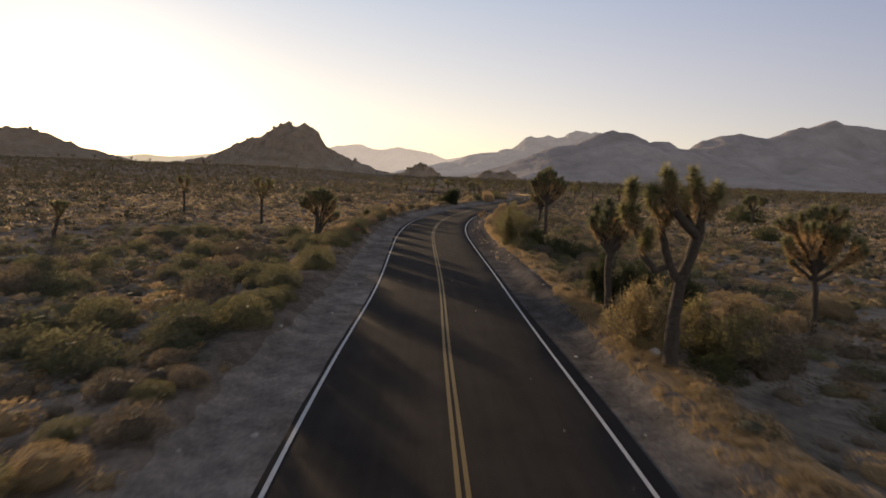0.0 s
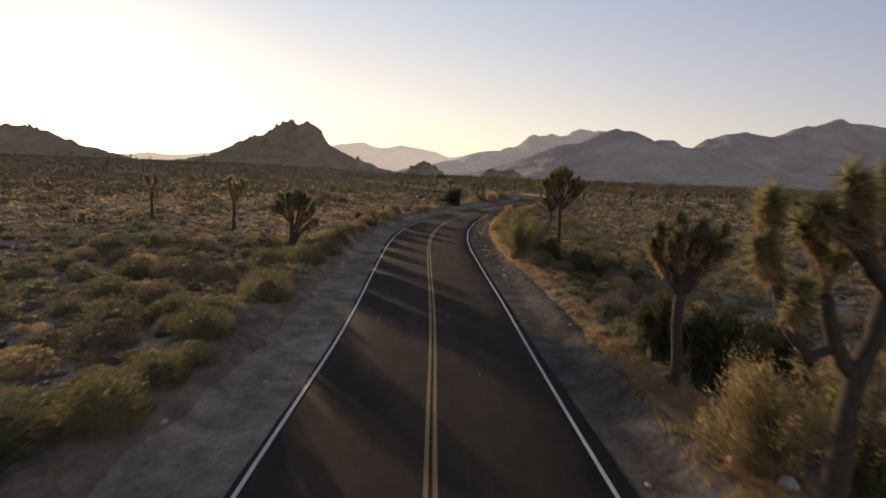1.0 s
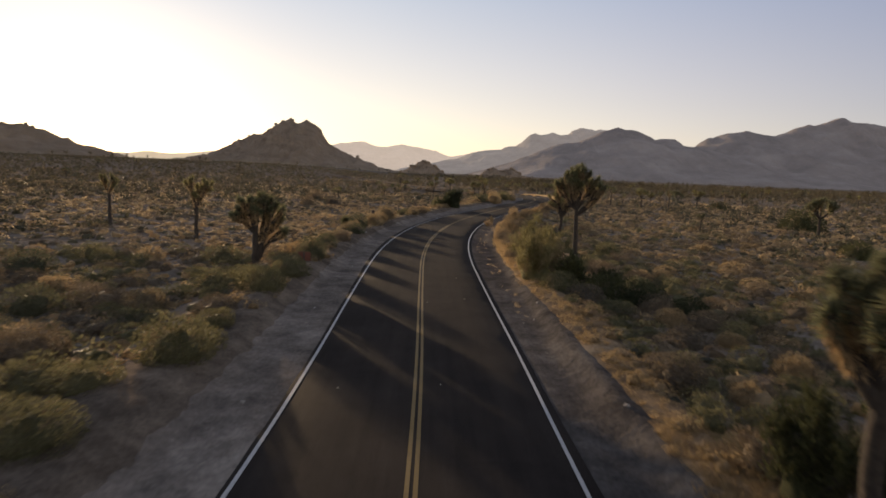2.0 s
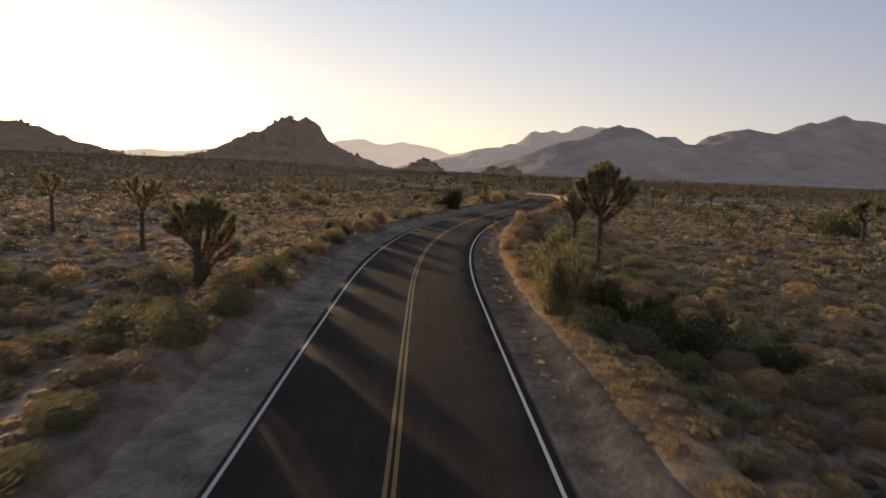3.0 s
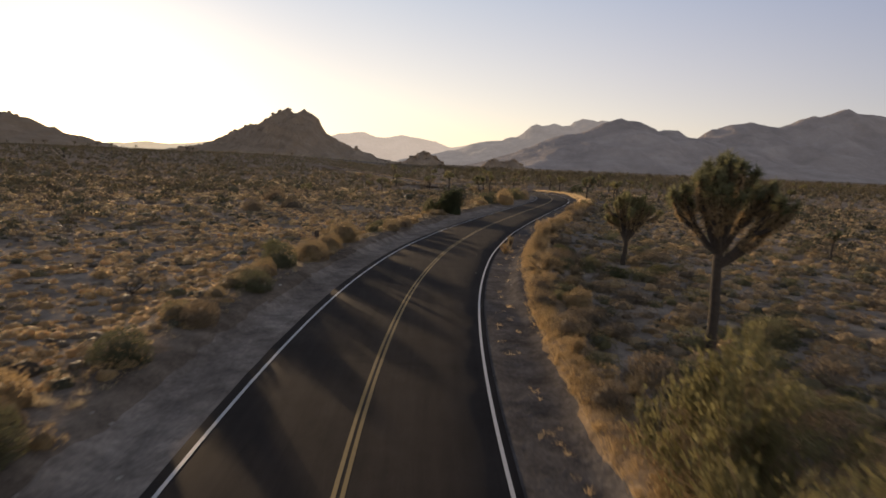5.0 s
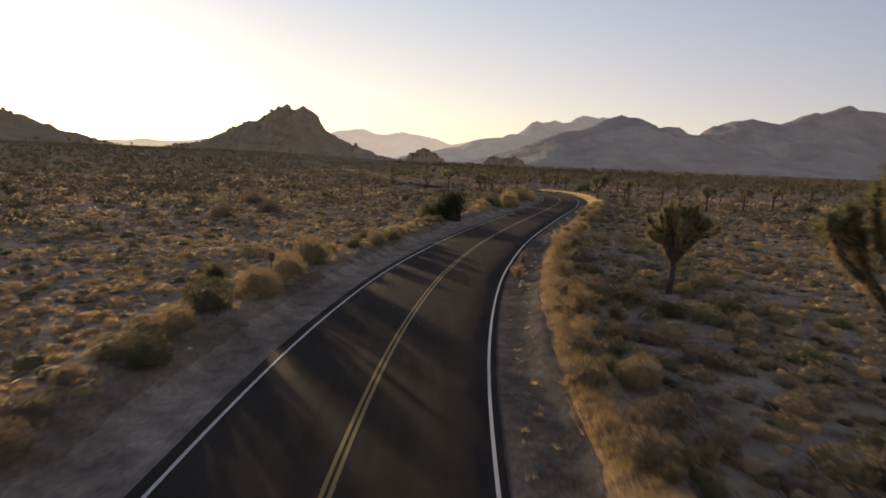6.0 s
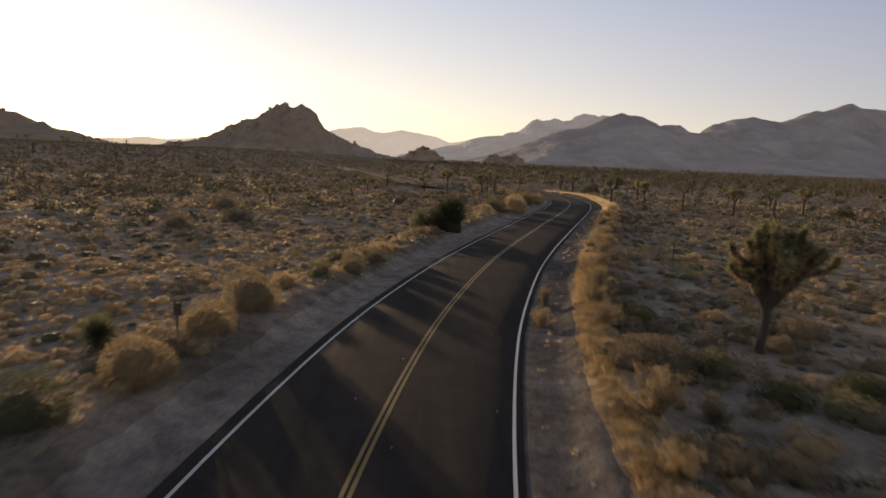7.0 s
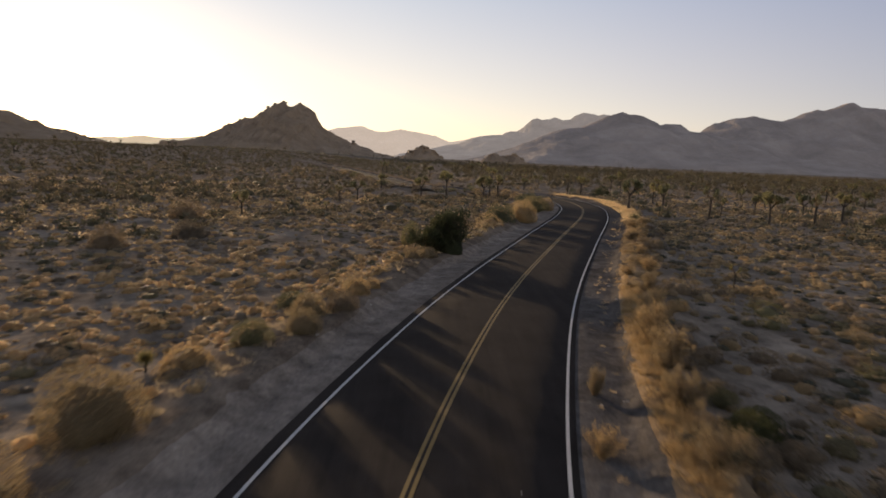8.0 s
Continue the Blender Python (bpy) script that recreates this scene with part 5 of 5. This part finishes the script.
for k in range(4):
    wood, _, _ = joshua_shapes(700 + k, 1.0, 0.45, [(1, 0, 0.3), (-0.5, 0.8, 0.3), (-0.5, -0.8, 0.3)], 0, 0.1, 0.05)
    wv, wf = wood.arrays()
    r = np.random.default_rng(k)
    tip = r.normal(size=(46, 3)) * np.array([0.2, 0.2, 0.13]) + np.array([0, 0, 0.78])
    sh = Shape()
    sh.add(wv, wf)
    blades(sh, tip, unit(r.normal(size=(46, 3))), 0.16, 0.11, r)
    woods.append(sh.arrays())
wx, wy = sprinkle(1600, 720, 230, 1100, 0.8, 20)
keep = (wx > 0) | (np.arange(len(wx)) % 8 == 0)
wx, wy = wx[keep], wy[keep]
wh = np.random.default_rng(5).uniform(3.0, 5.5, len(wx))
scatter("far_woodland", woods, wx, wy, wh, wh, BRUSH, "far joshua trees dotted over the plain", "trees")


# ---- small things by the road ----
def box(bm, size, at=(0, 0, 0), bevel=0.0):
    g = bmesh.ops.create_cube(bm, size=1.0)
    bmesh.ops.scale(bm, vec=size, verts=g["verts"])
    bmesh.ops.translate(bm, vec=at, verts=g["verts"])
    if bevel:
        edges = list({e for v in g["verts"] for e in v.link_edges})
        bmesh.ops.bevel(bm, geom=edges, offset=bevel, segments=2, affect="EDGES")


def bm_mesh(name, bm, material):
    me = bpy.data.meshes.new(name)
    bm.to_mesh(me)
    bm.free()
    me.materials.append(material)
    return me


def plain(name, a, b, scale=12.0, rough=0.7, metal=0.0):
    m, n, l, p = nodes_of(name)
    k = noise_node(n, l, scale, 5, 0.7, n.new("ShaderNodeTexCoord").outputs["Object"])
    l.new(ramp_node(n, l, k.outputs["Fac"], ((0.3, a), (0.7, b))).outputs[0], p.inputs["Base Color"])
    p.inputs["Roughness"].default_value = rough
    p.inputs["Metallic"].default_value = metal
    return m


BROWN_PAINT = plain("brown_sign_paint", (0.13, 0.045, 0.028), (0.19, 0.07, 0.042))
DARK_PAINT = plain("dark_brown_sign_paint", (0.035, 0.022, 0.016), (0.06, 0.036, 0.025))
POST_STEEL = plain("weathered_post_steel", (0.06, 0.05, 0.045), (0.13, 0.11, 0.095), 9.0, 0.6, 0.5)


def road_sign(x, y, turn, wide, high, clear, label, coat):
    """A small panel on one post, with a rim and two bolts."""
    base = new("road_sign")
    bm = bmesh.new()
    box(bm, (0.06, 0.05, clear + high + 0.35), (0, 0.03, (clear + high + 0.35) / 2 - 0.35), 0.008)
    part("post", bm_mesh("post", bm, POST_STEEL), base)
    bm = bmesh.new()
    box(bm, (wide, 0.012, high), (0, -0.006, clear + high / 2), 0.004)
    panel = part("panel", bm_mesh("panel", bm, coat), base, "brown painted metal panel")
    for z in (clear + 0.25 * high, clear + 0.75 * high):
        bm = bmesh.new()
        bmesh.ops.create_cone(bm, cap_ends=True, segments=8, radius1=0.016, radius2=0.013, depth=0.014, matrix=Matrix.Translation((0, 0.062, z)) @ Matrix.Rotation(math.pi / 2, 4, "X"))
        part("bolt", bm_mesh("bolt", bm, POST_STEEL), panel)
    base.matrix_basis = pose(x, y, ground_z(x, y), 0, 0, turn)
    return tagged(base, label, "sign", "roadside signs")


road_sign(-5.31, 48.65, 172, 0.75, 0.5, 0.28, "brown roadside sign panel seen from its back", BROWN_PAINT)
road_sign(-4.51, 79.5, 176, 0.28, 0.42, 0.98, "small dark brown marker sign on a thin post", DARK_PAINT)


def stone(x, y, r, seed, name="stone", label="pale weathered stone lying on the sand"):
    bm = bmesh.new()
    bmesh.ops.create_icosphere(bm, subdivisions=2, radius=1.0)
    for v in bm.verts:
        k = 1 + 0.28 * noise.noise(v.co * 1.3 + Vector((seed, 0, 0))) + 0.1 * noise.noise(v.co * 3.1 + Vector((0, seed, 0)))
        v.co = Vector((v.co.x * k, v.co.y * k * 0.8, v.co.z * k * 0.62))
    ob = new(name, bm_mesh(name, bm, STONE))
    ob.matrix_basis = pose(x, y, ground_z(x, y) + 0.25 * r, 0, 0, seed * 47 % 360) @ Matrix.Diagonal((r, r, r, 1))
    return tagged(ob, label, "stone", "stones beside the road")


stone(8.2, 18.4, 0.22, 1)
r = np.random.default_rng(77)
for k in range(46):
    i = int(r.integers(130, 400))
    o = r.uniform(4.1, 5.6) if r.random() < 0.7 else -r.uniform(4.2, 6.0)
    stone(LINE[i, 0] + SIDE[i, 0] * o, LINE[i, 1] + SIDE[i, 1] * o, float(r.uniform(0.035, 0.1)), k + 2)


def fallen_log(x, y, length, radius, turn):
    s = Shape()
    r = np.random.default_rng(3)
    pts = [(length * (k / 6 - 0.5), 0.05 * r.normal(), radius + 0.04 * r.normal()) for k in range(7)]
    tube(s, pts, [radius * (1.1 - 0.07 * k) for k in range(7)], 9)
    ring = s.arrays()[0]
    s.add([pts[0], *ring[:9]], [(0, 1 + (k + 1) % 9, 1 + k) for k in range(9)])
    s.add([pts[-1], *ring[-9:]], [(0, 1 + k, 1 + (k + 1) % 9) for k in range(9)])
    ob = new("fallen_log", s.mesh("fallen_log", BARK, True))
    ob.matrix_basis = pose(x, y, ground_z(x, y), 0, 0, turn)
    return tagged(ob, "dead fallen joshua tree log lying among scrub", "log")


fallen_log(18.1, 33.4, 1.8, 0.16, 20)


def bare_shrub(x, y, height, seed):
    wood, _, _ = joshua_shapes(seed, height, height * 0.3, [(-0.8, 0.2, 0.5), (0.8, 0.1, 0.5), (0.1, 0.8, 0.4), (0.2, -0.7, 0.4)], 2, 0.5, 0.035)
    ob = new("bare_shrub", wood.mesh("bare_shrub", BARK, True))
    ob.matrix_basis = pose(x, y, ground_z(x, y))
    return tagged(ob, "leafless dead shrub with twisted grey branches", "shrub")


bare_shrub(-10.5, 67.8, 1.0, 61)


def yucca(x, y, size, seed, stem=0.42):
    """A low ball of stiff pointed leaves on a short stump."""
    r = np.random.default_rng(seed)
    base = new("yucca_plant")
    stump = Shape()
    tube(stump, [(0, 0, -0.15), (0.01, 0, 0.15), (0, 0.01, stem * size)], [0.10 * size, 0.085 * size, 0.075 * size], 8)
    part("stump", stump.mesh("stump", BARK, True), base)
    leaves = Shape()
    way = unit(r.normal(size=(700, 3)) + np.array([0, 0, 0.25]))
    blades(leaves, np.array([0, 0, (stem + 0.08) * size]) + way * 0.05, way, size * r.uniform(0.34, 0.64, 700), 0.03 * size, r)
    part("leaf_rosette", leaves.mesh("leaf_rosette", YELLOW_GREEN), base, "stiff pale green pointed leaves")
    base.matrix_basis = pose(x, y, ground_z(x, y), 0, 0, seed * 31)
    return tagged(base, "small round green yucca growing in dry grass", "yucca")


yucca(-7.5, 80.2, 1.5, 5, 0.3)
yucca(-4.6, 88.6, 0.5, 9, 0.8)
yucca(14.7, 53.6, 0.65, 6)
yucca(15.5, 63.6, 0.6, 7)


def outcrop(x, y, size, seed):
    """A jointed granite knob: a few rounded blocks grown together."""
    bm = bmesh.new()
    rr = np.random.default_rng(seed)
    for k in range(7):
        c = Vector((rr.normal(0, 0.55), rr.normal(0, 0.4), rr.uniform(0.0, 0.5)))
        g = bmesh.ops.create_icosphere(bm, subdivisions=2, radius=rr.uniform(0.35, 0.7))
        for v in g["verts"]:
            v.co += v.co * 0.3 * noise.noise(v.co * 2.2 + c * 5) + c
    ob = new("rock_outcrop", bm_mesh("rock_outcrop", bm, HILL_ROCK))
    ob.matrix_basis = pose(x, y, ground_z(x, y) - 0.2 * size, 0, 0, 20) @ Matrix.Diagonal((size, size, size, 1))
    return tagged(ob, "rounded brown granite outcrop on the slope", "rock")


outcrop(-214, 575, 7.0, 4)
for k in range(14):
    i = int(r.integers(140, 330))
    stone_at = LINE[i] + SIDE[i] * r.uniform(-3.0, 3.0)
    bit = stone(stone_at[0], stone_at[1], 0.025, 60 + k, label="small pale stone lying on the asphalt")
    bit.matrix_basis = pose(stone_at[0], stone_at[1], 0.052, 0, 0, k * 40) @ Matrix.Diagonal((0.03, 0.025, 0.02, 1))
